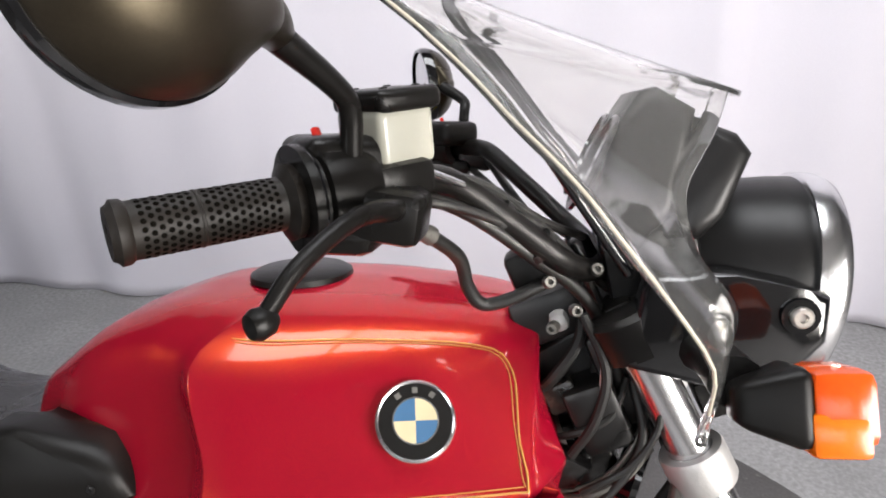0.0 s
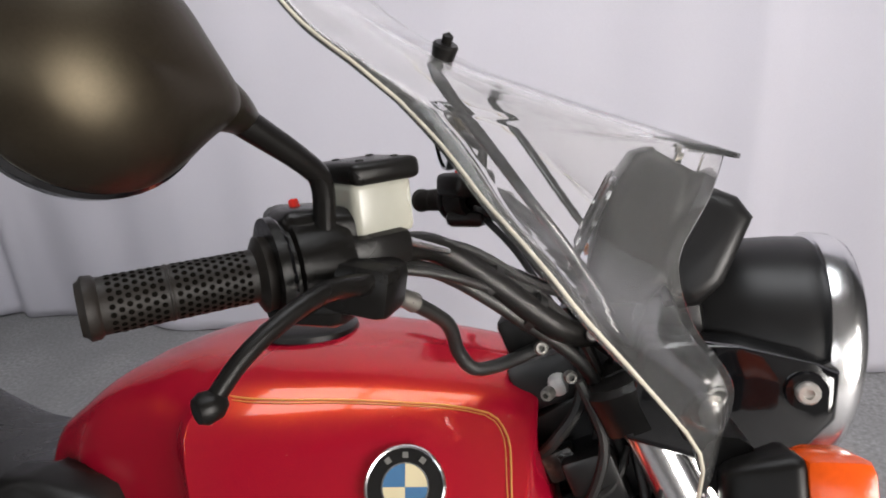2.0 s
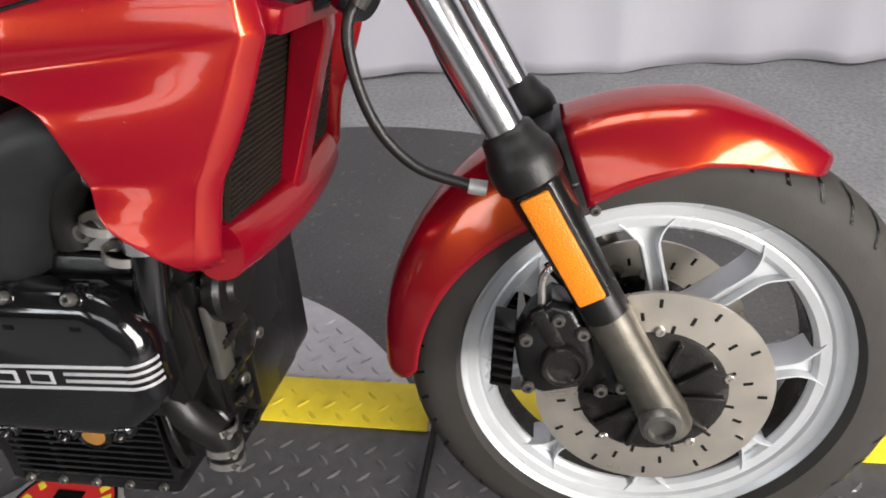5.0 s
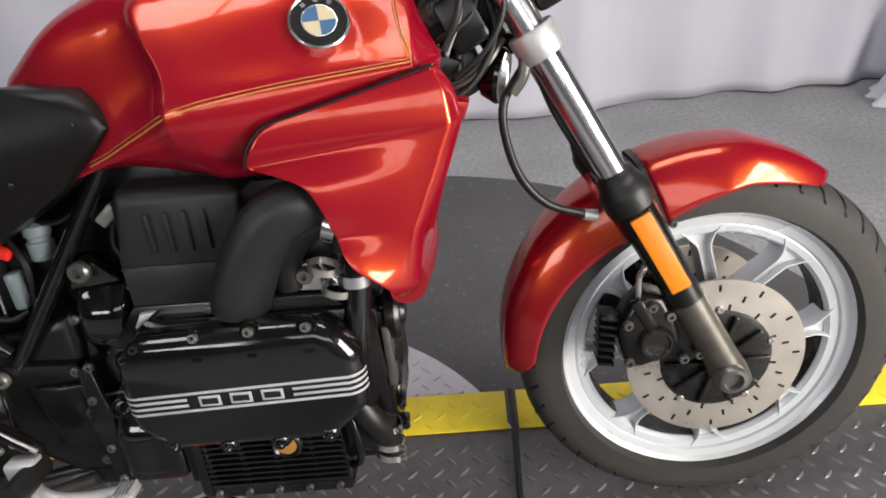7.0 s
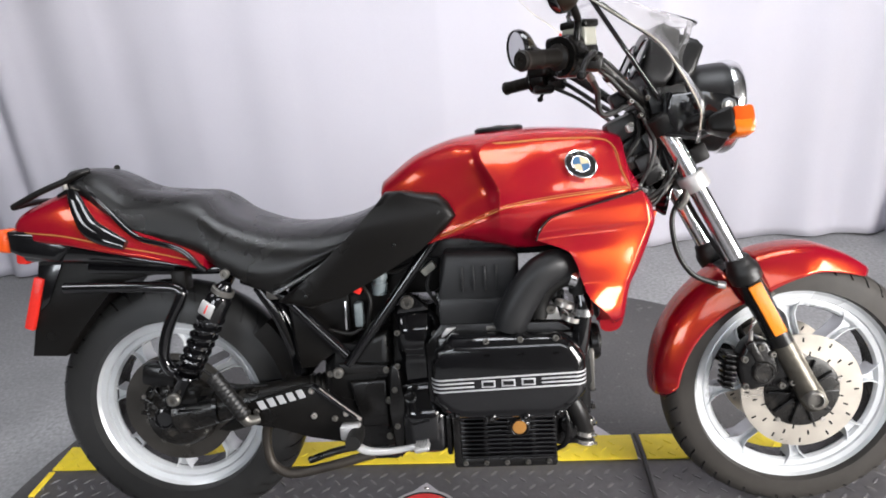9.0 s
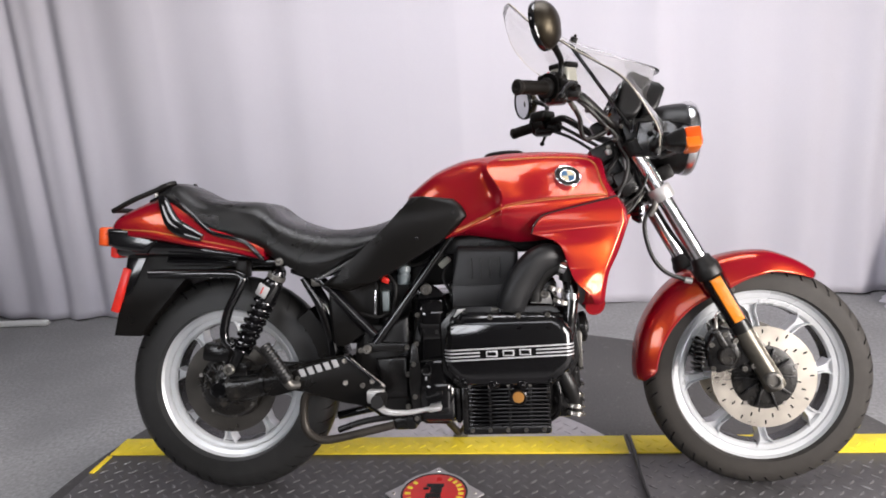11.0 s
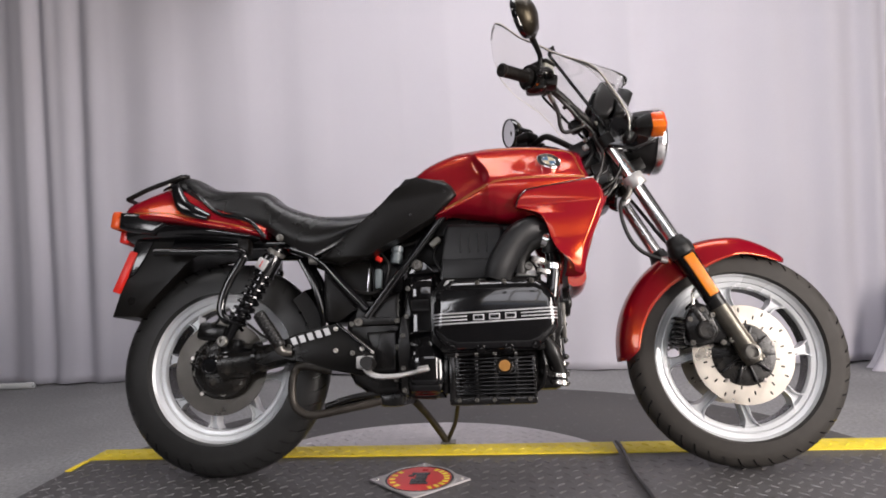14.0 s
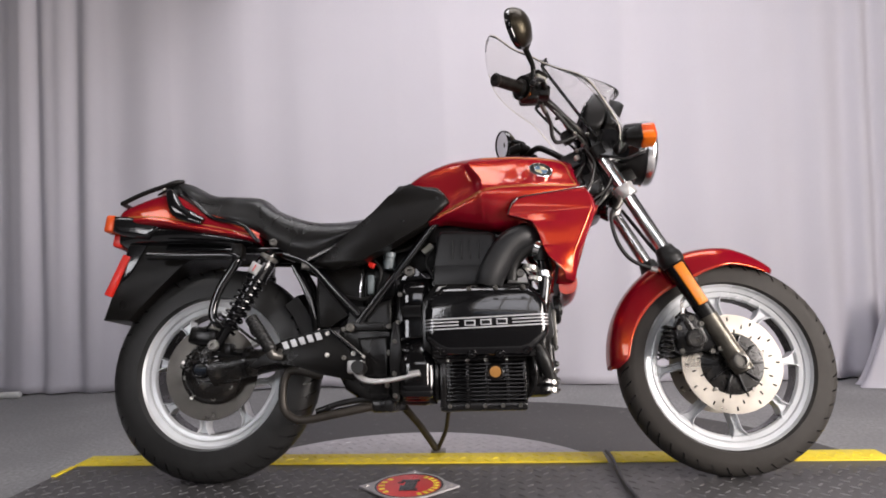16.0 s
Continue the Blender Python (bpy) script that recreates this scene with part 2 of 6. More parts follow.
def box(bm, c, s, bevel=0.0, turn=None, seg=2, taper=None):
    """A bevelled block: centre, full sizes, and a turn matrix about its centre."""
    vs = []
    for dx in (-0.5, 0.5):
        for dy in (-0.5, 0.5):
            for dz in (-0.5, 0.5):
                k = (1 - taper * (dz + 0.5)) if taper else 1
                p = Vector((dx * s[0] * k, dy * s[1] * k, dz * s[2]))
                vs.append(bm.verts.new((turn @ p if turn else p) + Vector(c)))
    fs = [bm.faces.new([vs[i] for i in f]) for f in ((0, 1, 3, 2), (4, 6, 7, 5), (0, 4, 5, 1), (2, 3, 7, 6), (0, 2, 6, 4), (1, 5, 7, 3))]
    if bevel:
        es = list({e for f in fs for e in f.edges})
        bmesh.ops.bevel(bm, geom=es, offset=bevel, segments=seg, affect="EDGES", profile=0.5)
    return bm


def block(c, s, bevel=0.0, turn=None, seg=2, taper=None):
    return box(bmesh.new(), c, s, bevel, turn, seg, taper)


def tilt_y(deg):
    """A turn in the plane of x and z: plus lifts the front."""
    return Matrix.Rotation(radians(-deg), 3, "Y")


def plate(outline, y0, y1, bevel=0.004, smooth=1, seg=2, bm=None):
    """An outline in x and z, drawn out from y0 to y1, with rounded edges."""
    own = bmesh.new()
    pts = curve_points(outline, smooth, True) if smooth > 1 else outline
    a = [own.verts.new((p[0], y0, p[1])) for p in pts]
    b = [own.verts.new((p[0], y1, p[1])) for p in pts]
    fa, fb = own.faces.new(a), own.faces.new(b[::-1])
    n = len(pts)
    for k in range(n):
        own.faces.new((a[k], b[k], b[(k + 1) % n], a[(k + 1) % n]))
    if bevel:
        es = list(fa.edges) + list(fb.edges)
        bmesh.ops.bevel(own, geom=es, offset=bevel, segments=seg, affect="EDGES", profile=0.5)
    if bm is None:
        return own
    me = bpy.data.meshes.new("tmp")
    own.to_mesh(me)
    own.free()
    bm.from_mesh(me)
    bpy.data.meshes.remove(me)
    return bm


def grid_mesh(bm, rows, wrap=False, caps=False):
    """Faces between rows of points."""
    vs = [[bm.verts.new(Vector(p)) for p in row] for row in rows]
    n = len(vs[0])
    for a, b in zip(vs, vs[1:]):
        for k in range(n if wrap else n - 1):
            j = (k + 1) % n
            bm.faces.new((a[k], a[j], b[j], b[k]))
    if caps:
        bm.faces.new(vs[0][::-1])
        bm.faces.new(vs[-1])
    return bm


def loft(stations, across=4, along=4, shell=0.0):
    """A body mirrored about y = 0. Each station: x and half a section from the top's middle to the bottom's, as (y, z) or (y, z, dx)."""
    secs = []
    for x, prof in stations:
        pts = curve_points([(x + (p[2] if len(p) > 2 else 0), p[0], p[1]) for p in prof], across)
        secs.append(np.array(pts))
    flat = [s.ravel() for s in secs]
    mid = curve_points(flat, along)
    bm = bmesh.new()
    rows = []
    for f in mid:
        half = f.reshape(-1, 3)
        half[:, 1] = np.maximum(half[:, 1], 0)
        left = [tuple(p) for p in half]
        right = [(p[0], -p[1], p[2]) for p in half[::-1]]
        rows.append(left + right)
    grid_mesh(bm, rows, wrap=True, caps=True)
    bmesh.ops.remove_doubles(bm, verts=bm.verts, dist=0.0004)
    return bm


def bolt(p, axis, r, mat, parent, name="bolt", h=0.006):
    bm = turned(p, axis, [(0, r), (h * 0.7, r), (h, r * 0.8), (h, r * 0.45), (h * 0.4, r * 0.4), (h * 0.4, 0)], 12)
    return part(name, bm, mat, parent)


# ---- the hall: floor, walls, ceiling ----
FLOOR_Z = -0.10


def slab(name, x0, x1, y0, y1, z0, z1, mat, label, kind="structure", category="", parent=None):
    bm = block(((x0 + x1) / 2, (y0 + y1) / 2, (z0 + z1) / 2), (x1 - x0, y1 - y0, z1 - z0))
    ob = part(name, bm, mat, parent, smooth=False)
    return tagged(ob, label, category or name.split("_")[0], kind=kind)


slab("floor", -4.2, 4.4, -4.1, 2.6, FLOOR_Z - 0.1, FLOOR_Z, CONCRETE, "grey worn concrete floor of the hall")
bm = bmesh.new()
for x0, x1, y0, y1 in ((-4.2, -0.5, -4.1, 2.6), (2.6, 4.4, -4.1, 2.6), (-0.5, 2.6, -4.1, -0.4), (-0.5, 2.6, 0.8, 2.6)):
    box(bm, ((x0 + x1) / 2, (y0 + y1) / 2, 3.65), (x1 - x0, y1 - y0, 0.1))
tagged(part("ceiling", bm, WALL, smooth=False), "grey painted ceiling of the hall with a skylight opening", "ceiling", kind="structure")
# unseen slab, added to keep the skylight off the curtain's upper left
slab("ceiling_low", -4.2, -0.6, -4.1, 1.72, 2.55, 3.6, WALL, "unseen grey ceiling block added to shade the upper left curtain")
slab("wall_north", -4.2, 4.4, 2.6, 2.7, FLOOR_Z, 3.7, WALL, "grey painted wall behind the curtain")


def wall_with_opening(name, along_x, at, a0, a1, o0, o1, z0, z1, label):
    """A wall 10 cm thick with one window opening through it."""
    bm = bmesh.new()
    for u0, u1, w0, w1 in ((a0, o0, FLOOR_Z, 3.7), (o1, a1, FLOOR_Z, 3.7), (o0, o1, FLOOR_Z, z0), (o0, o1, z1, 3.7)):
        c, s = ((u0 + u1) / 2, at, (w0 + w1) / 2), (u1 - u0, 0.1, w1 - w0)
        if not along_x:
            c, s = (c[1], c[0], c[2]), (s[1], s[0], s[2])
        box(bm, c, s)
    return tagged(part(name, bm, WALL, smooth=False), label, "wall", kind="structure")


wall_with_opening("wall_south", True, -4.15, -0.4, 4.4, 0.1, 3.1, 1.88, 2.82, "grey painted wall with a wide window opening")
wall_with_opening("wall_south_west", True, -4.15, -4.2, -0.4, -2.25, -0.75, 1.40, 2.30, "grey painted wall with a window opening")
slab("wall_west", -4.3, -4.2, -4.1, 2.6, FLOOR_Z, 3.7, WALL, "grey painted side wall")
wall_with_opening("wall_east", False, 4.45, -4.1, 2.6, -3.4, -1.2, 0.38, 2.32, "grey painted wall with a tall window opening")


def window_bars(name, along_x, at, o0, o1, z0, z1, nu, nw):
    w = tagged(new(name), "white framed window with small panes", "window", kind="structure")

    def bar(u0, u1, w0, w1, title):
        c, s = ((u0 + u1) / 2, at, (w0 + w1) / 2), (u1 - u0, 0.05, w1 - w0)
        if not along_x:
            c, s = (c[1], c[0], c[2]), (s[1], s[0], s[2])
        part(title, block(c, s, 0.004), WHITE, w)
    for i in range(nu + 1):
        u = o0 + (o1 - o0) * i / nu
        bar(u - 0.03, u + 0.03, z0, z1, "window_bar")
    for i in range(nw + 1):
        z = z0 + (z1 - z0) * i / nw
        bar(o0, o1, z - 0.028, z + 0.028, "cross_bar")
    return w


window_bars("window_1", True, -3.85, 0.1, 3.1, 1.88, 2.82, 4, 2)
sk = tagged(new("skylight_frame"), "white bars of the skylight over the platform", "skylight", kind="structure")
for u in (-0.5, 0.53, 1.57, 2.6):
    part("bar", block((u, 0.2, 3.5), (0.06, 1.26, 0.05), 0.004), WHITE, sk)
for u in (-0.4, 0.8):
    part("bar", block((1.05, u, 3.56), (3.1, 0.06, 0.05), 0.004), WHITE, sk)
# frame round the added fill panel under the ceiling
pf = tagged(new("fill_panel_frame"), "white frame round an unseen fill panel added for the tail", "ceiling light", kind="structure")
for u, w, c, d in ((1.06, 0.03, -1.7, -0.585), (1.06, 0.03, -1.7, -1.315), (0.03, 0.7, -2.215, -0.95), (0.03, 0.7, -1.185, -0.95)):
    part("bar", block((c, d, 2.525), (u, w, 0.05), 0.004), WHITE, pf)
window_bars("window_3", True, -3.85, -2.25, -0.75, 1.40, 2.30, 2, 1)
window_bars("window_2", False, 4.20, -3.4, -1.2, 0.38, 2.32, 2, 3)


# ---- curtain ----
def curtain(name, x0, x1, y, top, label, seed, folds, back=0.0, step=0.012):
    """A hanging cloth: each fold is a place, a half width and a depth, over a faint ripple; past a soft fold it hangs further back."""
    rnd = random.Random(seed)
    waves = [(rnd.uniform(3, 15), rnd.uniform(0, 6.28), rnd.uniform(0.4, 1.0)) for _ in range(6)]
    drift = [(rnd.uniform(-0.04, 0.04), rnd.uniform(0.7, 1.2)) for _ in folds]
    n, rows = int((x1 - x0) / step), []
    for k in range(26):
        f = k / 25
        z = FLOOR_Z + 0.004 + (top - FLOOR_Z) * f ** 1.3
        row = []
        for i in range(n + 1):
            x = x0 + (x1 - x0) * i / n
            d = 0.012 * sum(a * (abs(math.sin(0.5 * (w * x + ph + 0.5 * math.sin(2.2 * f + ph)))) - 0.6) * 6 / w for w, ph, a in waves)
            for (fx, fw, depth), (lean, grow) in zip(folds, drift):
                q = (x - fx - lean * (f - 0.3)) / (fw * (1 + (grow - 0.9) * f))
                d += depth * (1 - 0.35 * f) * (math.exp(-q * q) - 0.45 * math.exp(-(q - 1.9) ** 2) - 0.45 * math.exp(-(q + 1.9) ** 2))
            g = min(1.0, max(0.0, (x - 1.62) / 0.13))
            d += back * g * g * (3 - 2 * g)
            hem = (1 - f) ** 14 * 0.022 * math.sin(5.3 * x + seed) + 0.010 * (1 - f) ** 8 * math.sin(17 * x)
            lift = (1 - f) ** 20 * (0.005 + 0.005 * math.sin(2.1 * x + 1) + 0.003 * math.sin(19 * x))
            row.append((x, y + d + hem, z + lift))
        rows.append(row)
    ob = part(name, grid_mesh(bmesh.new(), rows), FABRIC, None, angle=80)
    sol = ob.modifiers.new("thick", "SOLIDIFY")
    sol.thickness = 0.003
    return tagged(ob, label, "curtain", group="backdrop curtains")


curtain("curtain", -4.1, 3.2, 1.87, 3.3, "pale grey cloth backdrop curtain hanging to the floor", 3,
        [(-2.95, 0.08, 0.04), (-2.62, 0.09, 0.04), (-2.33, 0.08, 0.03), (-2.05, 0.045, 0.034), (-1.80, 0.050, 0.032), (-1.52, 0.10, 0.020), (-1.05, 0.12, 0.018), (-0.78, 0.10, 0.010),
         (-0.50, 0.12, 0.014), (-0.15, 0.15, 0.010), (0.30, 0.20, 0.010), (0.75, 0.16, 0.009), (1.15, 0.16, 0.012), (1.50, 0.10, 0.012), (1.85, 0.12, 0.014), (2.25, 0.10, 0.020), (2.60, 0.08, 0.026), (2.88, 0.06, 0.034), (3.05, 0.045, 0.045)], 0.035)
curtain("curtain", 3.1, 4.38, 2.0, 3.3, "pale grey pleated cloth curtain gathered beside the backdrop", 11,
        [(3.2 + 0.16 * k, 0.05, 0.05) for k in range(8)])


def puddle(name, c, r, seed):
    """A heap of curtain cloth lying on the floor."""
    rnd = random.Random(seed)
    rows = []
    for k in range(13):
        f = k / 12
        row = []
        for i in range(40):
            a = 2 * math.pi * i / 40
            rr = r * (1 - f * 0.75) * (1 + 0.18 * math.sin(3 * a + seed) + 0.1 * math.sin(7 * a + 2 * f))
            row.append((c[0] + rr * 1.3 * math.cos(a), c[1] + rr * 0.55 * math.sin(a), FLOOR_Z + 0.003 + 0.42 * f ** 1.5 * (1 + 0.15 * math.sin(5 * a))))
        rows.append(row)
    ob = part(name, grid_mesh(bmesh.new(), rows, wrap=True, caps=True), FABRIC, None, angle=80)
    return tagged(ob, "bunched end of the pale curtain heaped on the floor", "curtain", group="backdrop curtains")


puddle("curtain", (3.02, 1.72), 0.2, 2)

pole = part("pole", turned((-2.85, 1.735, FLOOR_Z + 0.021), (1, 0.02, 0), [(0, 0), (0, 0.020), (0.70, 0.020), (0.705, 0.0215), (0.745, 0.0215), (0.757, 0.016), (0.762, 0)], 20), POLE, None)
tagged(pole, "thin white pole lying on the floor along the curtain", "pole")

# ---- platform, turntable and mat ----
mat_disc = part("mat", turned((0.72, -0.04, FLOOR_Z), (0, 0, 1), [(0.0, 0), (0.0, 1.43), (0.004, 1.465), (0.008, 1.46), (0.009, 0)], 96), MATTE, None)
tagged(mat_disc, "dark round scuffed mat lying on the grey floor", "mat")

turntable = tagged(part("turntable", turned((0.57, -0.2, FLOOR_Z + 0.009), (0, 0, 1), [(0, 0), (0, 0.66), (0.075, 0.68), (0.0872, 0.677), (0.0872, 0)], 96), BRIGHT, None, angle=25),
                   "round turntable of bright raised-pattern metal plate", "turntable")


def lugs(name, mat, parent, x0, x1, y0, y1, z, keep, pitch=0.052, size=(0.03, 0.0085), h=0.0022):
    """Raised lens-shaped lugs of checker plate, turned to and fro."""
    vs, fs = [], []
    ny = int((y1 - y0) / (pitch / 2))
    for j in range(ny + 1):
        for i in range(int((x1 - x0) / pitch) + 1):
            x = x0 + pitch * (i + 0.5 * (j % 2))
            y = y0 + pitch / 2 * j
            if not keep(x, y) or x > x1 or y > y1:
                continue
            a = radians(42 if j % 2 else -42)
            ca, sa = math.cos(a), math.sin(a)
            b = len(vs)
            for u, w, t in ((-1, 0, 0), (-0.4, 0.5, 0), (0.4, 0.5, 0), (1, 0, 0), (0.4, -0.5, 0), (-0.4, -0.5, 0), (-0.55, 0, 1), (0.55, 0, 1)):
                px, py = u * size[0] / 2, w * size[1]
                vs.append((x + px * ca - py * sa, y + px * sa + py * ca, z + h * t))
            fs += [[b + k for k in f] for f in ((0, 6, 1), (1, 6, 7, 2), (2, 7, 3), (3, 7, 4), (4, 7, 6, 5), (5, 6, 0))]
    me = bpy.data.meshes.new(name)
    me.from_pydata(vs, [], [f[::-1] for f in fs])
    me.materials.append(mat)
    ob = new(name, me)
    ob.parent = parent
    return tagged(ob, kind="stuff")


lugs("checker_texture", BRIGHT, turntable, -0.15, 1.3, 0.17, 0.5, -0.0038, lambda x, y: math.hypot(x - 0.57, y + 0.2) < 0.66)

deck = tagged(part("platform", block((0.72, -0.556, -0.051), (2.6, 1.298, 0.098), 0.006), PLATE, None, angle=25),
              "low platform of dark raised-pattern metal plate", "platform")
lugs("checker_texture", LUG, deck, -0.56, 2.0, -1.18, 0.065, -0.0018,
     lambda x, y: abs(x - 0.58) / 0.15 + abs(y + 0.13) / 0.145 > 1.05 and abs(x - 1.185) > 0.02)
for a, b in ((-0.575, 1.172), (1.196, 2.015)):
    strip = part("yellow_strip", block(((a + b) / 2, 0.139, 0.0005), (b - a, 0.104, 0.004), 0.001), YELLOW, deck, "painted yellow warning strip")
    lugs("strip_texture", YELLOW, strip, a + 0.02, b - 0.02, 0.103, 0.178, 0.0022, lambda x, y: True, h=0.003)
part("side_strip", block((-0.569, 0.03, 0.0005), (0.018, 0.1, 0.004), 0.001), YELLOW, deck, "painted yellow warning strip")

cable = part("cable", rod([(1.184, 0.19, 0.004), (1.186, 0.1, 0.009), (1.183, -0.1, 0.006), (1.192, -0.3, 0.006), (1.187, -0.7, 0.006), (1.19, -1.1, 0.006)], 0.006, 8), SOFT, None)
tagged(cable, "thin black cable lying across the dark platform", "cable")


def emblem():
    e = tagged(part("floor_emblem", bmesh_diamond(0.58, -0.13, 0.145, 0.135, 0.0, 0.005), BRIGHT, None, smooth=False),
               "diamond-shaped bright metal badge with a red disc, set on the platform", "badge")
    z = 0.0052
    part("rim", turned((0.58, -0.13, z), (0, 0, 1), [(0, 0.098), (0.002, 0.098), (0.002, 0.106), (0, 0.106)], 40, True), ALU, e)
    part("dark_ring", turned((0.58, -0.13, z), (0, 0, 1), [(0, 0.092), (0.0018, 0.092), (0.0018, 0.098), (0, 0.098)], 40, True), CASE, e)
    d = part("disc", turned((0.58, -0.13, z), (0, 0, 1), [(0, 0), (0, 0.092), (0.0012, 0.092), (0.0012, 0)], 40), REDPAINT, e, "red painted disc")
    rnd = random.Random(4)
    for lo, hi, n in ((142, 222, 5), (-62, 58, 9)):
        for k in range(n):
            a = radians(lo + (hi - lo) * k / (n - 1))
            c = (0.58 + 0.078 * math.cos(a), -0.13 + 0.078 * math.sin(a), z + 0.0018)
            part("print_bar", block(c, (0.017 + rnd.uniform(-0.002, 0.002), 0.0105, 0.001), 0, Matrix.Rotation(a, 3, "Z")), PRINT, d, "yellow printed bar", smooth=False)
    for dx, dy, w, h in ((0.0, 0.036, 0.052, 0.016), (0.004, 0.014, 0.034, 0.030), (-0.002, -0.014, 0.044, 0.022), (0.002, -0.036, 0.050, 0.016), (-0.026, 0.020, 0.016, 0.010)):
        part("black_shape", block((0.58 + dx, -0.13 + dy, z + 0.0017), (w, h, 0.001 + 0.0004 * (h < 0.02)), 0), CASE, d, "plain black shape", smooth=False)
    for dx, dy in ((-0.12, 0), (0.12, 0), (0, 0.115)):
        part("rivet", turned((0.58 + dx, -0.13 + dy, z), (0, 0, 1), [(0, 0.006), (0.002, 0.005), (0.003, 0)], 10), STEEL, e)


def bmesh_diamond(x, y, a, b, z0, z1):
    bm = bmesh.new()
    lo = [bm.verts.new((x + dx, y + dy, z0)) for dx, dy in ((a, 0), (0, b), (-a, 0), (0, -b))]
    hi = [bm.verts.new((v.co.x, v.co.y, z1)) for v in lo]
    bm.faces.new(hi)
    bm.faces.new(lo[::-1])
    for k in range(4):
        bm.faces.new((lo[k], lo[(k + 1) % 4], hi[(k + 1) % 4], hi[k]))
    return bm


emblem()


# ---- the motorcycle, in its own upright frame: x ahead, y to its left, z up ----
bike = tagged(new("motorcycle"), "red and black motorcycle with silver wheels leaning on its side stand", "motorcycle")
bike.matrix_world = Matrix.Translation((-0.018, -0.076, 0.0)) @ Matrix.Rotation(radians(0.75), 4, "Z") @ Matrix.Rotation(radians(-12.0), 4, "X")
FRONT, REAR = Vector((1.5245, 0, 0.3105)), Vector((-0.006, 0, 0.3215))


def ring_profile(R, r_in, half, crown):
    """Half-round tyre section as (along, radius), closed."""
    out = []
    for k in range(15):
        a = math.pi * k / 14
        out.append((-half * math.cos(a) * (1.0 if 3 < k < 11 else 0.985), r_in + (R - r_in) * math.sin(a) ** crown))
    out += [(half * 0.62, r_in - 0.006), (-half * 0.62, r_in - 0.006)]
    return out


def wheel(name, c, R, half, rim_r, rim_half, phase, label, rubber):
    # the rim itself, with rolled edges and a well
    h, r = rim_half, rim_r
    prof = [(-h, r), (-h, r - 0.006), (-h + 0.006, r - 0.012), (-h + 0.009, r - 0.024), (-h * 0.62, r - 0.027), (-h * 0.66, r - 0.030), (-h * 0.62, r - 0.040), (-h * 0.45, r - 0.045), (h * 0.5, r - 0.045),
            (h - 0.008, r - 0.03), (h - 0.006, r - 0.012), (h, r - 0.006), (h, r), (h - 0.004, r + 0.001), (h * 0.7, r - 0.012), (-h * 0.7, r - 0.012), (-h + 0.004, r + 0.001)]
    w = part(name, turned(c, (0, 1, 0), prof, 96, True), SILVER, bike, label, angle=30)
    part("tyre", turned(c, (0, 1, 0), ring_profile(R, r, half, 0.62), 96, True), rubber, w, "black road tyre with worn tread")
    part("rim_barrel", turned(c, (0, 1, 0), [(-h * 0.34, r - 0.0440), (-h * 0.34, r - 0.0465), (h * 0.92, r - 0.0465), (h * 0.92, r - 0.0440)], 72, True), GRIME, w, "dark inside of the rim")
    # shoulder grooves of the tread: flat dark bars, just proud, paint their shade
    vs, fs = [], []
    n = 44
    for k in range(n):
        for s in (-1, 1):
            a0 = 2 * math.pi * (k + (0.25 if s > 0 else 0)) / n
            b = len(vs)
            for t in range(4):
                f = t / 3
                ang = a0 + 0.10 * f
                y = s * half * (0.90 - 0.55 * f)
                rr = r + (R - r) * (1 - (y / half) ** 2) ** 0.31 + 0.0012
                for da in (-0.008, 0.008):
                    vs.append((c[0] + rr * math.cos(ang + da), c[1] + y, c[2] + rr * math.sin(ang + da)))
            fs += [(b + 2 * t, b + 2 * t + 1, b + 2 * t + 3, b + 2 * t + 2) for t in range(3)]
    me = bpy.data.meshes.new("tread_groove_shade")
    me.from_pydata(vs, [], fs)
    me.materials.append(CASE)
    g = new("tread_groove_shade", me)
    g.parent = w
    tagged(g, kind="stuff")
    part("hub", turned(c, (0, 1, 0), [(-0.05, 0), (-0.05, 0.05), (-0.03, 0.06), (-0.02, 0.085), (0.02, 0.085), (0.03, 0.06), (0.05, 0.05), (0.05, 0)], 40), GRIME, w)
    # cast spokes in splayed pairs, each flared where it meets the rim, with raised lips along both edges
    ro = r - 0.036
    for k in range(8):
        mid, side = radians(phase + 22.5 + 90 * (k // 2)), (-1 if k % 2 else 1)
        polar = lambda q, a: np.array((q * math.cos(mid + side * radians(a)), q * math.sin(mid + side * radians(a))))
        path = curve_points([polar(0.070, 9), polar(0.095, 12.5), polar(0.13, 17.5), polar(ro - 0.040, 20.6), polar(ro - 0.022, 21.6), polar(ro - 0.010, 22.2), polar(ro + 0.002, 22.5)], 4)
        rows = []
        for m, q in enumerate(path):
            t = path[min(m + 1, len(path) - 1)] - path[max(m - 1, 0)]
            t = t / np.linalg.norm(t)
            nrm = np.array((-t[1], t[0]))
            f = max(0.0, 1 - (ro - np.linalg.norm(q)) / 0.034)
            g = max(0.0, (0.105 - np.linalg.norm(q)) / 0.035)
            wid, dep = 0.0115 + 0.020 * f ** 1.8 + 0.010 * g, 0.024
            lip = 0.0048 / wid
            ring = []
            for u, y in ((-1, -0.75), (-1 + 0.3 * lip, -1), (-1 + 0.8 * lip, -1), (-1 + 1.25 * lip, -0.52), (1 - 1.25 * lip, -0.52), (1 - 0.8 * lip, -1), (1 - 0.3 * lip, -1), (1, -0.75), (1, 0.75), (0.8, 1), (-0.8, 1), (-1, 0.75)):
                p = q + nrm * u * wid
                ring.append((c[0] + p[0], c[1] + y * dep, c[2] + p[1]))
            rows.append(ring)
        part("spoke", grid_mesh(bmesh.new(), rows, wrap=True, caps=True), SILVER, w, angle=30)
    return w


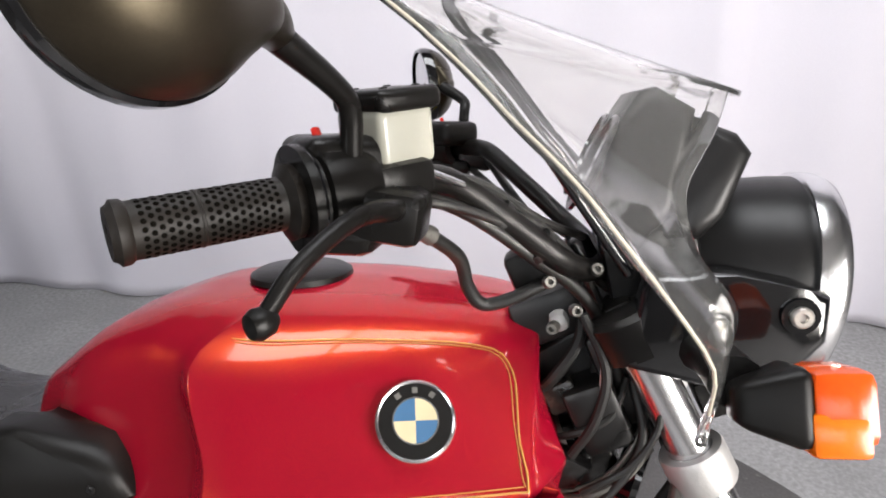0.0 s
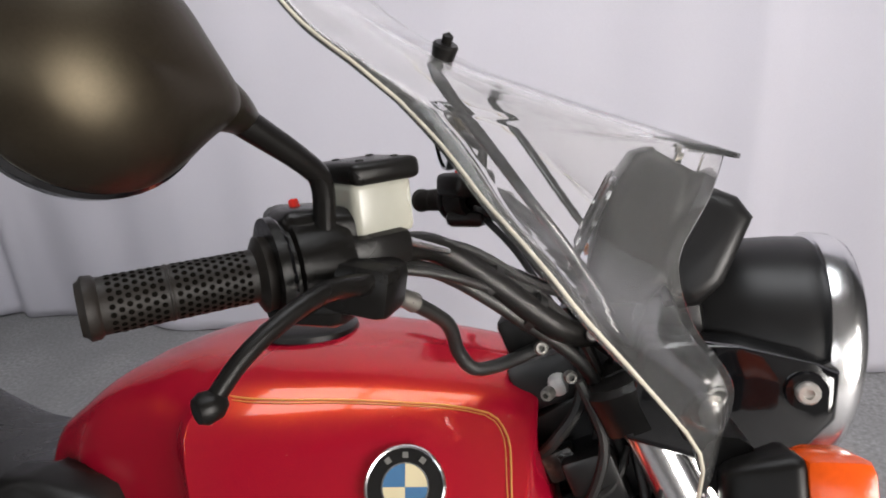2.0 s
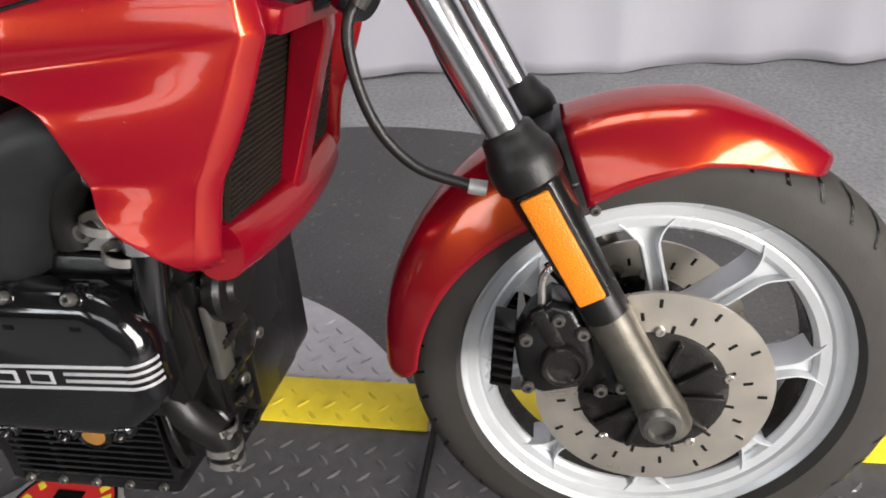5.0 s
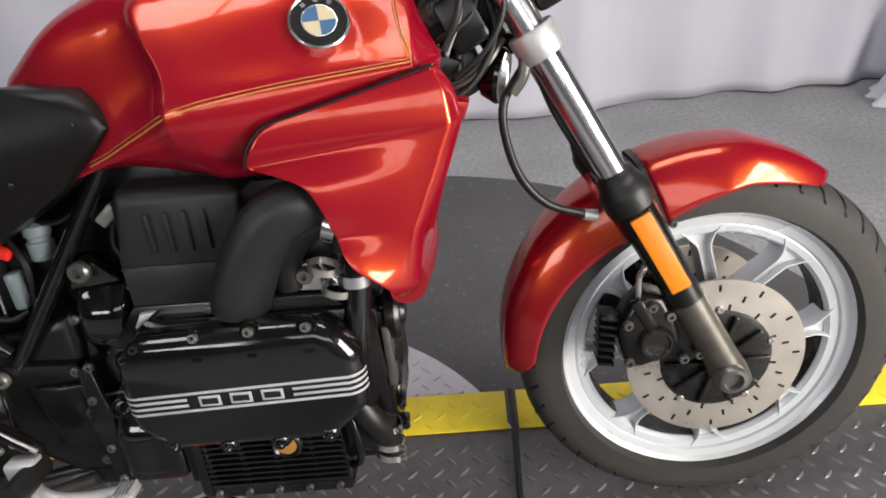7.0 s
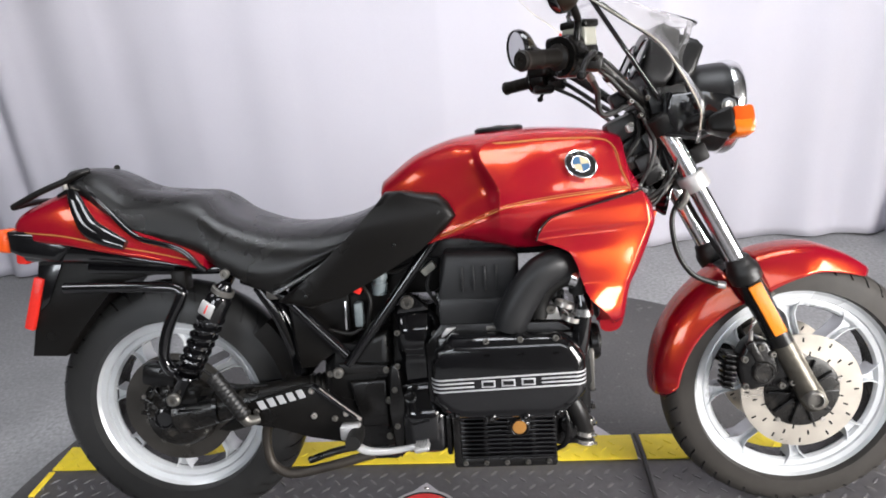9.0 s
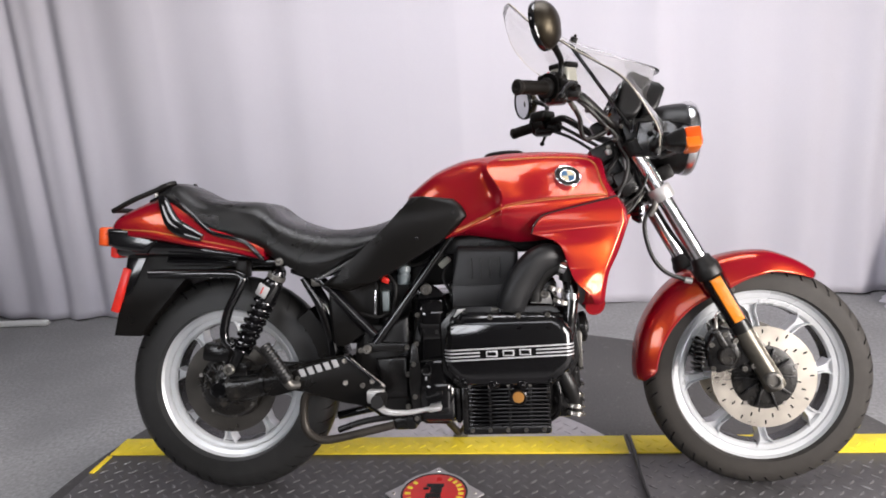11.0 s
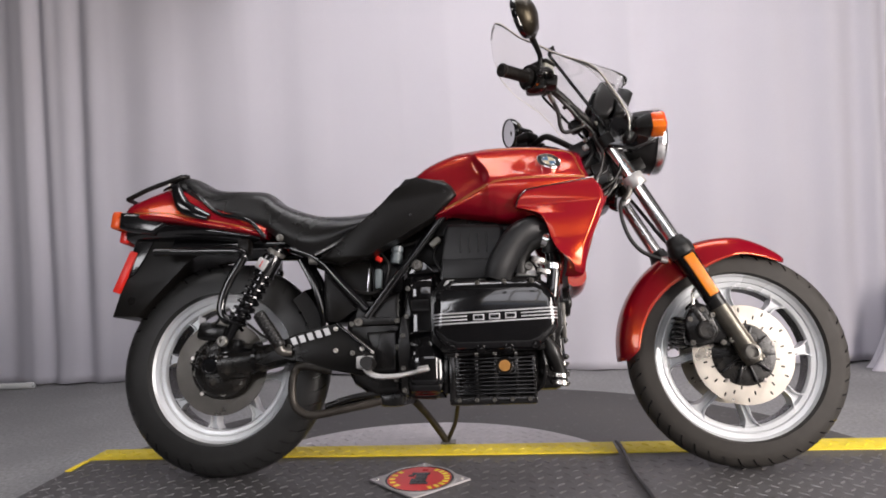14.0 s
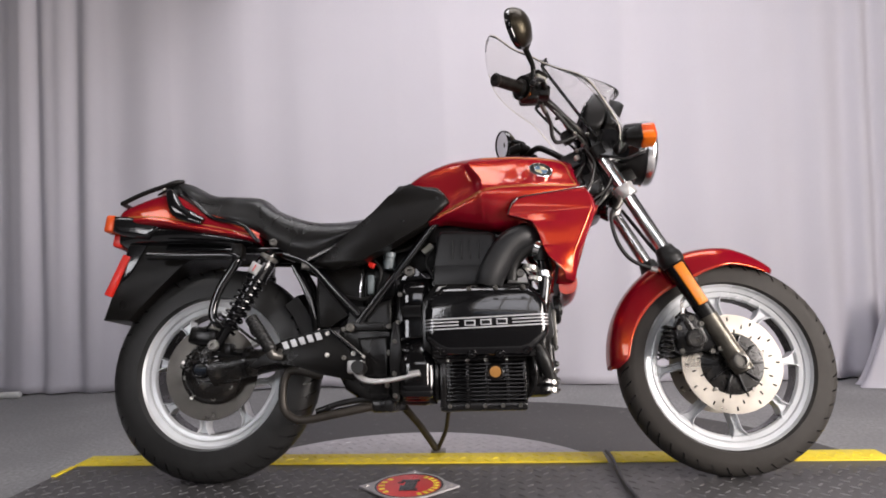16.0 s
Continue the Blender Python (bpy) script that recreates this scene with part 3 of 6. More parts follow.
front_wheel = wheel("front_wheel", FRONT, 0.3105, 0.050, 0.2415, 0.035, 49.5, "silver cast front wheel with splayed spokes", DUSTY)
rear_wheel = wheel("rear_wheel", REAR, 0.326, 0.064, 0.2295, 0.043, 36, "silver cast rear wheel with splayed spokes", RUBBER)


def brake_disc(c, y, R, r, mat, parent, label, slots=True):
    d = part("brake_disc", turned((c[0], y, c[2]), (0, 1, 0), [(-0.0025, r), (-0.0025, R), (0.0025, R), (0.0025, r)], 72, True), mat, parent, label, angle=30)
    if slots:
        # solid dark insets, slightly proud, colour in the shade of open slots
        one = part("slot", block((0, 0, 0), (0.011, 0.0058, 0.0042)), CASE, d, smooth=False)
        for k in range(36):
            a = 2 * math.pi * k / 36
            rr = (R * 0.90, R * 0.78, R * 0.66)[k % 3] if R * 0.66 > r else R * 0.85
            ob = one if k == 0 else new("slot", one.data)
            ob.parent = d
            ob.matrix_local = Matrix.Translation((c[0] + rr * math.cos(a), y, c[2] + rr * math.sin(a))) @ tilt_y(math.degrees(a)).to_4x4()
    part("carrier", turned((c[0], y, c[2]), (0, 1, 0), [(-0.006, 0.03), (-0.006, r * 0.9), (-0.003, r + 0.004), (0.003, r + 0.004), (0.006, r * 0.9), (0.006, 0.03)], 40, True), GRIME, d)
    for k in range(10):
        a = 2 * math.pi * k / 10
        part("carrier_rib", block((c[0] + r * 0.62 * math.cos(a), y - 0.008, c[2] + r * 0.62 * math.sin(a)), (r * 0.7, 0.012, 0.007), 0.002, tilt_y(math.degrees(a))), CASE, d)
    for k in range(5):
        a = 2 * math.pi * k / 5 + 0.3
        bolt((c[0] + r * 1.06 * math.cos(a), y - 0.003, c[2] + r * 1.06 * math.sin(a)), (0, -1, 0), 0.006, STEEL, d, "rivet", 0.004)
    return d


brake_disc(FRONT + Vector((-0.001, 0, 0.0025)), -0.067, 0.139, 0.0835, DISC, front_wheel, "drilled steel brake disc with a rusty tint")
brake_disc(FRONT + Vector((-0.001, 0, 0.0025)), 0.067, 0.139, 0.0835, DISC, front_wheel, "drilled steel brake disc with a rusty tint")
brake_disc(REAR, -0.048, 0.143, 0.09, DARKDISC, rear_wheel, "dark steel brake disc", slots=False)

# ---- front fork ----
UP = Vector((-0.270, 0, 0.5145)).normalized()          # up along the legs
for s, side in ((-1, "right"), (1, "left")):
    a = FRONT + Vector((0.005, s * 0.103, 0.004))
    leg = part("fork_leg", turned(a, UP, [(-0.03, 0), (-0.03, 0.018), (-0.02, 0.026), (0.0, 0.028), (0.03, 0.026), (0.1, 0.025), (0.2, 0.026), (0.265, 0.028), (0.29, 0.030), (0.33, 0.031),
                                          (0.345, 0.030), (0.35, 0.024)], 28), CASE, bike, "black lower fork leg, worn to metal near the axle")
    part("leg_foot", turned(a, UP, [(-0.025, 0.0265), (0.0, 0.0288), (0.03, 0.0268), (0.10, 0.0258), (0.15, 0.0262)], 28), WORN, leg, "bare worn metal foot of the fork leg")
    part("stanchion", turned(a, UP, [(0.34, 0.0205), (0.72, 0.0205), (0.735, 0.018), (0.735, 0)], 28), CHROME, leg, "polished chrome fork tube")
    part("dust_boot", turned(a, UP, [(0.318, 0.031), (0.322, 0.035), (0.340, 0.0365), (0.352, 0.035), (0.358, 0.031), (0.366, 0.0285), (0.376, 0.0265), (0.380, 0.0215)], 28), SOFT, leg)
    part("axle_cap", turned(FRONT + Vector((0, s * 0.098, 0.006)), (0, s, 0), [(0.0, 0.0235), (0.036, 0.0235), (0.041, 0.020), (0.042, 0.015), (0.034, 0.0135), (0.034, 0)], 20), DULL, leg, "bare metal axle end")
    part("lower_clamp", turned(a, UP, [(0.560, 0.021), (0.560, 0.0295), (0.563, 0.031), (0.594, 0.031), (0.597, 0.0295), (0.597, 0.021)], 32, True), ALU, leg, "silver fork clamp")
    part("upper_clamp", turned(a, UP, [(0.705, 0.022), (0.705, 0.036), (0.74, 0.036), (0.745, 0.03), (0.745, 0)], 24), BLACK, leg)
    # amber side reflector on the leg
    rc = a + UP * 0.250 + Vector((-0.001, s * 0.027, 0))
    ang = math.degrees(math.atan2(UP.z, UP.x))
    part("reflector_backing", block(rc, (0.137, 0.008, 0.036), 0.003, tilt_y(ang)), BLACK, leg)
    part("reflector", block(rc + Vector((0, s * 0.006, 0)), (0.130, 0.007, 0.030), 0.0025, tilt_y(ang)), AMBER, leg, "long amber side reflector")
    # caliper with its pistons
    cc = FRONT + Vector((-0.118, s * 0.085, 0.082))
    yo = s * 0.112
    cal = part("brake_caliper", plate([(1.360, 0.405), (1.368, 0.350), (1.392, 0.334), (1.436, 0.346), (1.455, 0.380), (1.446, 0.415), (1.428, 0.452), (1.402, 0.462), (1.378, 0.440)], s * 0.058, yo, 0.011, 1, 3), CASE, bike,
               "black brake caliper behind the fork leg", angle=50)
    part("piston_cap", turned((1.416, yo - s * 0.004, 0.381), (0, s, 0), [(0, 0.027), (0.010, 0.0265), (0.014, 0.023), (0.0145, 0.019), (0.012, 0.017), (0.012, 0)], 28), GRIME, cal, "round dusty piston cap")
    part("mount", plate([(1.43, 0.35), (1.475, 0.335), (1.492, 0.352), (1.46, 0.40), (1.44, 0.455), (1.42, 0.45)], s * 0.088, s * 0.104, 0.004), CASE, cal)
    part("bridge", block((1.398, yo - s * 0.004, 0.428), (0.018, 0.016, 0.055), 0.004, tilt_y(28)), GRIME, cal)
    for k in range(7):
        part("fin", block((1.350 - 0.001 * k, s * 0.080, 0.418 - 0.013 * k), (0.026, 0.044, 0.0055), 0.0015, tilt_y(-12)), CASE, cal)
    for dx, dz in ((0.052, -0.046), (0.003, 0.047), (-0.03, -0.045), (0.075, -0.040), (0.030, 0.030), (-0.032, 0.02)):
        bolt((cc.x + dx, yo - s * 0.002, cc.z + dz), (0, s, 0), 0.0078, DULL, cal, "bolt", 0.007)
    part("bleed_pipe", rod([cc + Vector((-0.015, s * 0.015, 0.06)), cc + Vector((-0.012, s * 0.018, 0.10)), cc + Vector((0.02, s * 0.015, 0.125)), cc + Vector((0.03, s * 0.012, 0.15))], 0.0045, 8), STEEL, cal)

part("steering_yoke", block(FRONT + UP * 0.577 + Vector((-0.004, 0, 0)), (0.034, 0.15, 0.032), 0.008, tilt_y(119)), DULL, bike, "dull metal lower fork yoke")
part("steering_yoke", block(FRONT + UP * 0.725 + Vector((0.005, 0, 0)), (0.055, 0.2, 0.03), 0.008, tilt_y(119)), BLACK, bike)
part("steering_head", turned(FRONT + UP * 0.56 + Vector((-0.03, 0, 0)), UP, [(0, 0), (0, 0.03), (0.17, 0.03), (0.17, 0)], 24), CASE, bike)


# ---- front mudguard ----
def mudguard():
    def sheet(a0, a1, n, R, depth, half, tip=None):
        rows = []
        for i in range(n + 1):
            f = i / n
            a = radians(a0 + (a1 - a0) * f)
            d, h, rr = depth(f), half(f), R(f)
            k = min(1.0, d / 0.07)
            sec = [(0, 0), (h * 0.40, 0.002 * k), (h * 0.66, 0.010 * k), (h * 0.83, 0.026 * k), (h * 0.96, 0.026 * k + (d - 0.026 * k) * 0.5), (h * 1.06, d)]
            sec = curve_points([(y, -q) for y, q in sec], 3)
            full = [(-y, q) for y, q in sec[::-1]][:-1] + [(y, q) for y, q in sec]
            rows.append([(FRONT.x + (rr + q) * math.cos(a), y, FRONT.z + (rr + q) * math.sin(a)) for y, q in full])
        bm = grid_mesh(bmesh.new(), rows)
        return bm
    def ease(f, k):
        return min(1.0, f * k) ** 0.6
    g = part("front_mudguard", sheet(59.5, 109.5, 26, lambda f: 0.3275 + 0.0235 * min(1, f * 2), lambda f: 0.020 + 0.068 * f ** 0.75, lambda f: 0.030 + 0.048 * ease(f, 1.6)), RED, bike, "red mudguard over the front wheel")
    rear = part("rear_half", sheet(121, 181, 30, lambda f: 0.351 - 0.016 * f ** 2, lambda f: 0.086 - 0.040 * f - 0.026 * max(0, f - 0.9) / 0.1, lambda f: 0.078 - 0.006 * f - 0.022 * max(0, f - 0.94) / 0.06), RED, g)
    b = part("fork_brace", sheet(109.5, 121, 6, lambda f: 0.347, lambda f: 0.060, lambda f: 0.074), BLACK, g, "black brace across the mudguard")
    for ob, th in ((g, 0.003), (rear, 0.003), (b, 0.006)):
        sol = ob.modifiers.new("thick", "SOLIDIFY")
        sol.thickness = th
    part("gap_edge", sheet(109.3, 110.6, 2, lambda f: 0.3525, lambda f: 0.086, lambda f: 0.0785), SOFT, g)
    for s in (-1, 1):
        for ang, rr in ((112.5, 0.330), (108, 0.258)):
            bolt((FRONT.x + rr * math.cos(radians(ang)), s * 0.080, FRONT.z + rr * math.sin(radians(ang))), (0, s, 0), 0.006, DULL, g)


mudguard()

# ---- headlamp, instruments, indicators ----
AX = Vector((1, 0, -0.06)).normalized()
HC = Vector((1.343, 0, 0.984))
lamp = part("headlamp", turned(HC, AX, [(-0.155, 0), (-0.15, 0.045), (-0.125, 0.068), (-0.09, 0.084), (-0.05, 0.094), (-0.02, 0.0985), (0.0, 0.100), (0.003, 0.099), (0.003, 0.09)], 48), SATIN, bike, "round black headlamp with a chrome rim")
part("rim", turned(HC, AX, [(0.0, 0.100), (0.002, 0.1045), (0.018, 0.105), (0.028, 0.101), (0.032, 0.094), (0.028, 0.092), (0.016, 0.097), (0.0, 0.097)], 48, True), CHROME, lamp, "chrome headlamp rim")
part("lens", turned(HC, AX, [(0.02, 0.094), (0.034, 0.083), (0.044, 0.055), (0.048, 0)], 40), GLASS, lamp, "clear headlamp glass")
part("reflector", turned(HC, AX, [(0.012, 0.092), (-0.03, 0.07), (-0.06, 0.03), (-0.065, 0)], 40), CHROME, lamp)
part("bulb", turned(HC, AX, [(-0.06, 0.01), (-0.02, 0.012), (-0.012, 0.006), (-0.01, 0)], 12), GLASS, lamp)
for s in (-1, 1):
    ear = part("headlamp_bracket", plate([(1.185, 0.930), (1.26, 0.915), (1.325, 0.938), (1.343, 0.962), (1.343, 1.000), (1.325, 1.006), (1.27, 1.016), (1.20, 1.02)], s * 0.098, s * 0.138, 0.008, 1, 3), GLOSS, bike,
               "black side bracket of the headlamp")
    part("screw_washer", turned((1.319, s * 0.137, 0.985), (0, s, 0), [(0, 0.016), (0.004, 0.015), (0.004, 0)], 20), GLOSS, ear)
    bolt((1.319, s * 0.141, 0.985), (0, s, 0), 0.009, STEEL, ear, "screw", 0.005)
    # indicator on a short arm
    ic = Vector((1.257, s * 0.228, 0.949))
    RI = tilt_y(4) @ Matrix.Rotation(radians(s * 16), 3, "X")
    bm = bmesh.new()
    box(bm, (0, 0, 0), (0.048, 0.058, 0.056), 0.010, None, 3)
    for v in bm.verts:
        k = 0.5 + 0.5 * min(1.0, (v.co.x + 0.024) / 0.04)
        v.co.y *= k
        v.co.z *= k
        v.co = ic + Vector((0.012, 0, 0)) + RI @ v.co
    ind = part("indicator", bm, BLACK, bike, "black tapered indicator with an amber lens")
    part("lens", block(ic + Vector((0.053, 0, 0.003)), (0.042, 0.057, 0.052), 0.010, RI), TAILLENS, ind, "amber indicator lens")
    part("lens_step", block(ic + Vector((0.050, s * 0.010, -0.012)), (0.037, 0.047, 0.030), 0.005, RI), ORANGE, ind)
    part("arm", rod([(1.235, s * 0.10, 0.945), (1.25, s * 0.15, 0.952), (1.252, s * 0.215, 0.957)], [0.022, 0.018, 0.02], 12), BLACK, ind)

def hood(outline, half, name, label, parent):
    """A rounded housing, narrower towards its ridge."""
    bm = plate(outline, -half, half, 0.014, 1, 4)
    for v in bm.verts:
        v.co.y *= 1 - 0.26 * min(1.0, max(0.0, (v.co.z - 1.06) / 0.1))
    return part(name, bm, SATIN, parent, label, angle=50)


pod = hood([(1.150, 1.062), (1.168, 1.128), (1.190, 1.163), (1.204, 1.167), (1.238, 1.148), (1.222, 1.060), (1.20, 1.035), (1.165, 1.035)], 0.112, "instrument_pod", "black instrument housing behind the screen", bike)
hood([(1.236, 1.142), (1.272, 1.128), (1.284, 1.112), (1.262, 1.060), (1.245, 1.040), (1.215, 1.035), (1.224, 1.065)], 0.118, "front_cowl", "", pod)
part("cradle", plate([(1.16, 1.04), (1.25, 1.04), (1.26, 0.99), (1.18, 0.96)], -0.085, 0.085, 0.01), CASE, pod)
NP = Vector((-0.9, 0, 0.42)).normalized()
for y in (-0.058, 0.058):
    d = part("dial", turned(Vector((1.1565, y, 1.098)), NP, [(0, 0), (0, 0.048), (0.004, 0.048), (0.006, 0.044), (0.003, 0.043), (0.003, 0)], 32), GLOSS, pod, "round black dial")
for y in (-0.02, 0.0, 0.02):
    part("tell_tale", block(Vector((1.1505, y, 1.062)) + NP * 0.003, (0.004, 0.01, 0.006), 0.001, tilt_y(25)), ORANGE, pod)


# ---- windscreen ----
def windscreen():
    mid = curve_points([(0.860, 0, 1.383), (0.938, 0, 1.312), (1.022, 0, 1.259), (1.110, 0, 1.222), (1.264, 0, 1.166)], 6)
    bend = curve_points([(0.864, 0.070, 1.378), (0.940, 0.115, 1.301), (1.022, 0.138, 1.249), (1.110, 0.130, 1.214), (1.256, 0.112, 1.165)], 6)
    rim = curve_points([(0.872, 0.125, 1.363), (0.892, 0.180, 1.324), (0.940, 0.200, 1.268), (0.989, 0.216, 1.232), (1.026, 0.222, 1.203)], 6)
    inner = curve_points([(1.256, 0.112, 1.165), (1.244, 0.130, 1.128), (1.222, 0.150, 1.086), (1.232, 0.160, 1.040), (1.258, 0.176, 1.004), (1.254, 0.192, 0.975), (1.229, 0.222, 0.912)], 5)
    wing = curve_points([(1.026, 0.222, 1.203), (1.064, 0.246, 1.170), (1.095, 0.277, 1.140), (1.130, 0.300, 1.108), (1.165, 0.297, 1.065), (1.228, 0.246, 0.978), (1.228, 0.226, 0.915)], 5)
    rows = []
    for m, k, e in zip(mid, bend, rim):
        half = curve_points([m, k, e], 9)
        rows.append([tuple(p) for p in half])
    fold = rows[-1][9:]
    lower = []
    for i, (a, e) in enumerate(zip(inner, wing)):
        g = max(0.0, 1 - i / 9)
        lower.append([tuple(np.array(fold[j]) * g ** 2 + (a + (e - a) * j / 9 + np.array([0, 0.010 * math.sin(math.pi * j / 9), 0])) * (1 - g ** 2)) if i else fold[j] for j in range(10)])
    bm = bmesh.new()
    for s in (-1, 1):
        for sheet in (rows, lower):
            grid_mesh(bm, [[(p[0], s * p[1], p[2]) for p in row] for row in sheet])
    bmesh.ops.remove_doubles(bm, verts=bm.verts, dist=0.0005)
    ob = part("windscreen", bm, CLEAR, bike, "clear curved plastic windscreen with a warm polished edge", angle=80)
    sol = ob.modifiers.new("thick", "SOLIDIFY")
    sol.thickness = 0.004
    ob.visible_shadow = False
    for s in (-1, 1):
        side = lambda pts: [(p[0], s * p[1], p[2]) for p in pts]
        part("edge", rod(side(rim[::3] + wing[1::3]), 0.0014, 8, 3), EDGE, ob, "warm polished edge")
    for s in (-1, 1):
        nut = Vector((1.041, s * 0.147, 1.246))
        up = Vector((0.35, s * 0.35, 0.87)).normalized()
        n = part("screen_fixing", turned(nut, up, [(-0.008, 0.009), (0.003, 0.0105), (0.005, 0.009), (0.005, 0.0042), (0.011 if s < 0 else 0.006, 0.0045), (0.014 if s < 0 else 0.007, 0)], 16), BLACK, ob, "black rubber screen fixing")
        part("stay", rod([nut - up * 0.012, (1.034, s * 0.146, 1.226), (1.085, s * 0.132, 1.153), (1.14, s * 0.117, 1.075), (1.188, s * 0.106, 1.007)], 0.0052, 10, 3), GLOSS, ob, "black wire screen stay")
        part("screen_fixing", turned((1.238, s * 0.205, 0.99), (0.5, s, 0.2), [(-0.006, 0.011), (0.004, 0.011), (0.007, 0.006), (0.007, 0)], 14), BLACK, ob)


windscreen()


# ---- handlebar and controls ----
def bar_side(s):
    P = lambda x, y, z: (x, s * y, z)
    g0, g1 = Vector(P(0.952, 0.2855, 1.091)), Vector(P(0.879, 0.356, 1.082))
    d = (g1 - g0).normalized()
    L = (g1 - g0).length
    prof = [(-0.004, 0.012), (-0.004, 0.024), (0.002, 0.025), (0.006, 0.0172), (L * 0.545, 0.0170), (L * 0.55, 0.0176), (L * 0.56, 0.0176), (L * 0.565, 0.0170), (L - 0.008, 0.0170), (L - 0.006, 0.0188), (L - 0.001, 0.0192), (L + 0.001, 0.0165), (L + 0.003, 0.0155), (L + 0.003, 0.006), (L, 0.004), (L, 0)]
    grip = part("grip", turned(g0, d, prof, 32), GRIP, bike, "brown-black dimpled rubber grip")
    # rows of flat black discs that paint the shade inside the grip's dimples
    u = d.orthogonal().normalized()
    w = d.cross(u)
    vs, fs = [], []
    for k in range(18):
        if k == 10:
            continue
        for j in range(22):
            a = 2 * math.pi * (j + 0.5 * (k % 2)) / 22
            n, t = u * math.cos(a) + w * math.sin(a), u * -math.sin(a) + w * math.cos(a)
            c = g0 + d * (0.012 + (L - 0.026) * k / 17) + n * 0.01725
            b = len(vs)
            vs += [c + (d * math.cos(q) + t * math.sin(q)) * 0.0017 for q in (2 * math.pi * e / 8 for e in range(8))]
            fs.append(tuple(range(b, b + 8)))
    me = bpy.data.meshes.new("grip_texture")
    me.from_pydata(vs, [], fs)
    me.materials.append(DIMPLE_SHADE)
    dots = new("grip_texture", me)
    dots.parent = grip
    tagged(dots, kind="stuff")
    for k, rad in ((-0.010, 0.0345), (-0.020, 0.0325)):
        part("flange", turned(g0 + d * k, d, [(-0.003, 0.015), (-0.003, rad - 0.001), (-0.001, rad), (0.001, rad), (0.003, rad - 0.001), (0.003, 0.015)], 36), GLOSS, grip)
    # twist flange and switch housing
    part("switch_housing", turned(g0, d, [(-0.055, 0.02), (-0.055, 0.030), (-0.045, 0.034), (-0.018, 0.035), (-0.016, 0.031), (-0.012, 0.031), (-0.010, 0.036), (-0.004, 0.036), (-0.004, 0.02)], 28, True), BLACK, bike, "black switch housing")
    part("housing_top", block(g0 - d * 0.050 + Vector((-0.014, s * -0.004, 0.020)), (0.066, 0.062, 0.034), 0.011, Matrix.Rotation(math.atan2(d.y, d.x), 3, "Z"), 3), BLACK, bike)
    sw = part("switch_box", block(g0 - d * 0.040 + Vector((-0.004, 0, -0.028)), (0.058, 0.052, 0.024), 0.010), BLACK, bike, "black switch box with an orange button")
    part("button", block(g0 - d * 0.036 + Vector((-0.004, s * 0.022, -0.024)), (0.016, 0.012, 0.008), 0.003), ORANGE, sw, "orange switch button")
    part("red_switch", block(g0 - d * 0.042 + Vector((-0.020, 0, 0.038)), (0.005, 0.009, 0.010), 0.002, tilt_y(20)), REDLENS, sw, "small red switch")
    # lever
    part("lever_holder", block(P(1.012, 0.262, 1.082), (0.05, 0.046, 0.036), 0.008, tilt_y(-8)), BLACK, bike)
    lev = part("brake_lever" if s < 0 else "clutch_lever", rod([P(1.026, 0.245, 1.078), P(1.021, 0.285, 1.087), P(1.009, 0.325, 1.089), P(0.990, 0.366, 1.070), P(0.978, 0.390, 1.046)], [0.0085, 0.0085, 0.0072, 0.0066, 0.006], 12, 5, 0.8), BLACK, bike, "black control lever with a ball end")
    part("ball_end", turned(Vector(P(0.979, 0.389, 1.047)), (-0.5, s * 0.8, -0.1), [(-0.008, 0.004), (-0.004, 0.0075), (0.003, 0.0085), (0.007, 0.0065), (0.009, 0)], 16), BLACK, lev)
    bolt(P(1.03, 0.252, 1.086), (0, 0, 1), 0.008, STEEL, lev)
    # mirror
    mb = Vector(P(0.988, 0.266, 1.085))
    stem = rod([mb, P(0.990, 0.271, 1.12), P(0.992, 0.277, 1.148), P(0.988, 0.291, 1.162), P(0.968, 0.331, 1.188) if s < 0 else P(0.955, 0.315, 1.182)], [0.0075, 0.0075, 0.0075, 0.0075, 0.009], 12, 5)
    mir = part("mirror", stem, BLACK, bike, "round black rear-view mirror on a bent stem")
    c = Vector(P(0.9453, 0.4052, 1.2068) if s < 0 else P(0.925, 0.365, 1.188))
    ax = Vector((0.90, -0.42 * (1 if s < 0 else -1), 0.12)).normalized()
    nk = Vector(P(0.968, 0.331, 1.188) if s < 0 else P(0.955, 0.315, 1.182))
    bm = turned(c, ax, [(-0.004, 0.050), (-0.001, 0.0555), (0.001, 0.0552), (0.002, 0.0560), (0.006, 0.0550), (0.012, 0.0520), (0.018, 0.0478), (0.024, 0.042), (0.029, 0.034), (0.033, 0.024), (0.0355, 0.012), (0.036, 0)], 72)
    bmesh.ops.scale(bm, vec=(0.985, 0.985, 0.985), space=Matrix.Translation(-c), verts=bm.verts)
    # the round bowl draws out into a throat towards its stem
    to = nk - c
    to = (to - ax * to.dot(ax)).normalized()
    for v in bm.verts:
        h = (v.co - c).dot(ax)
        flat = v.co - c - ax * h
        if h > 0.003 and flat.length > 0.001:
            g = max(0.0, flat.normalized().dot(to)) ** 13 * min(1, (h - 0.003) / 0.006) * min(1, flat.length / 0.034)
            v.co += to * 0.014 * g + ax * (0.012 - h) * 0.35 * g
    sh = part("shell", bm, GRAIN, mir, "grained black mirror shell")
    part("bezel", turned(c, ax, [(-0.016, 0.0510), (-0.016, 0.0546), (-0.011, 0.0573), (-0.003, 0.0573), (-0.001, 0.0551), (-0.001, 0.0490)], 48), GLOSS, mir, "glossy black mirror rim")
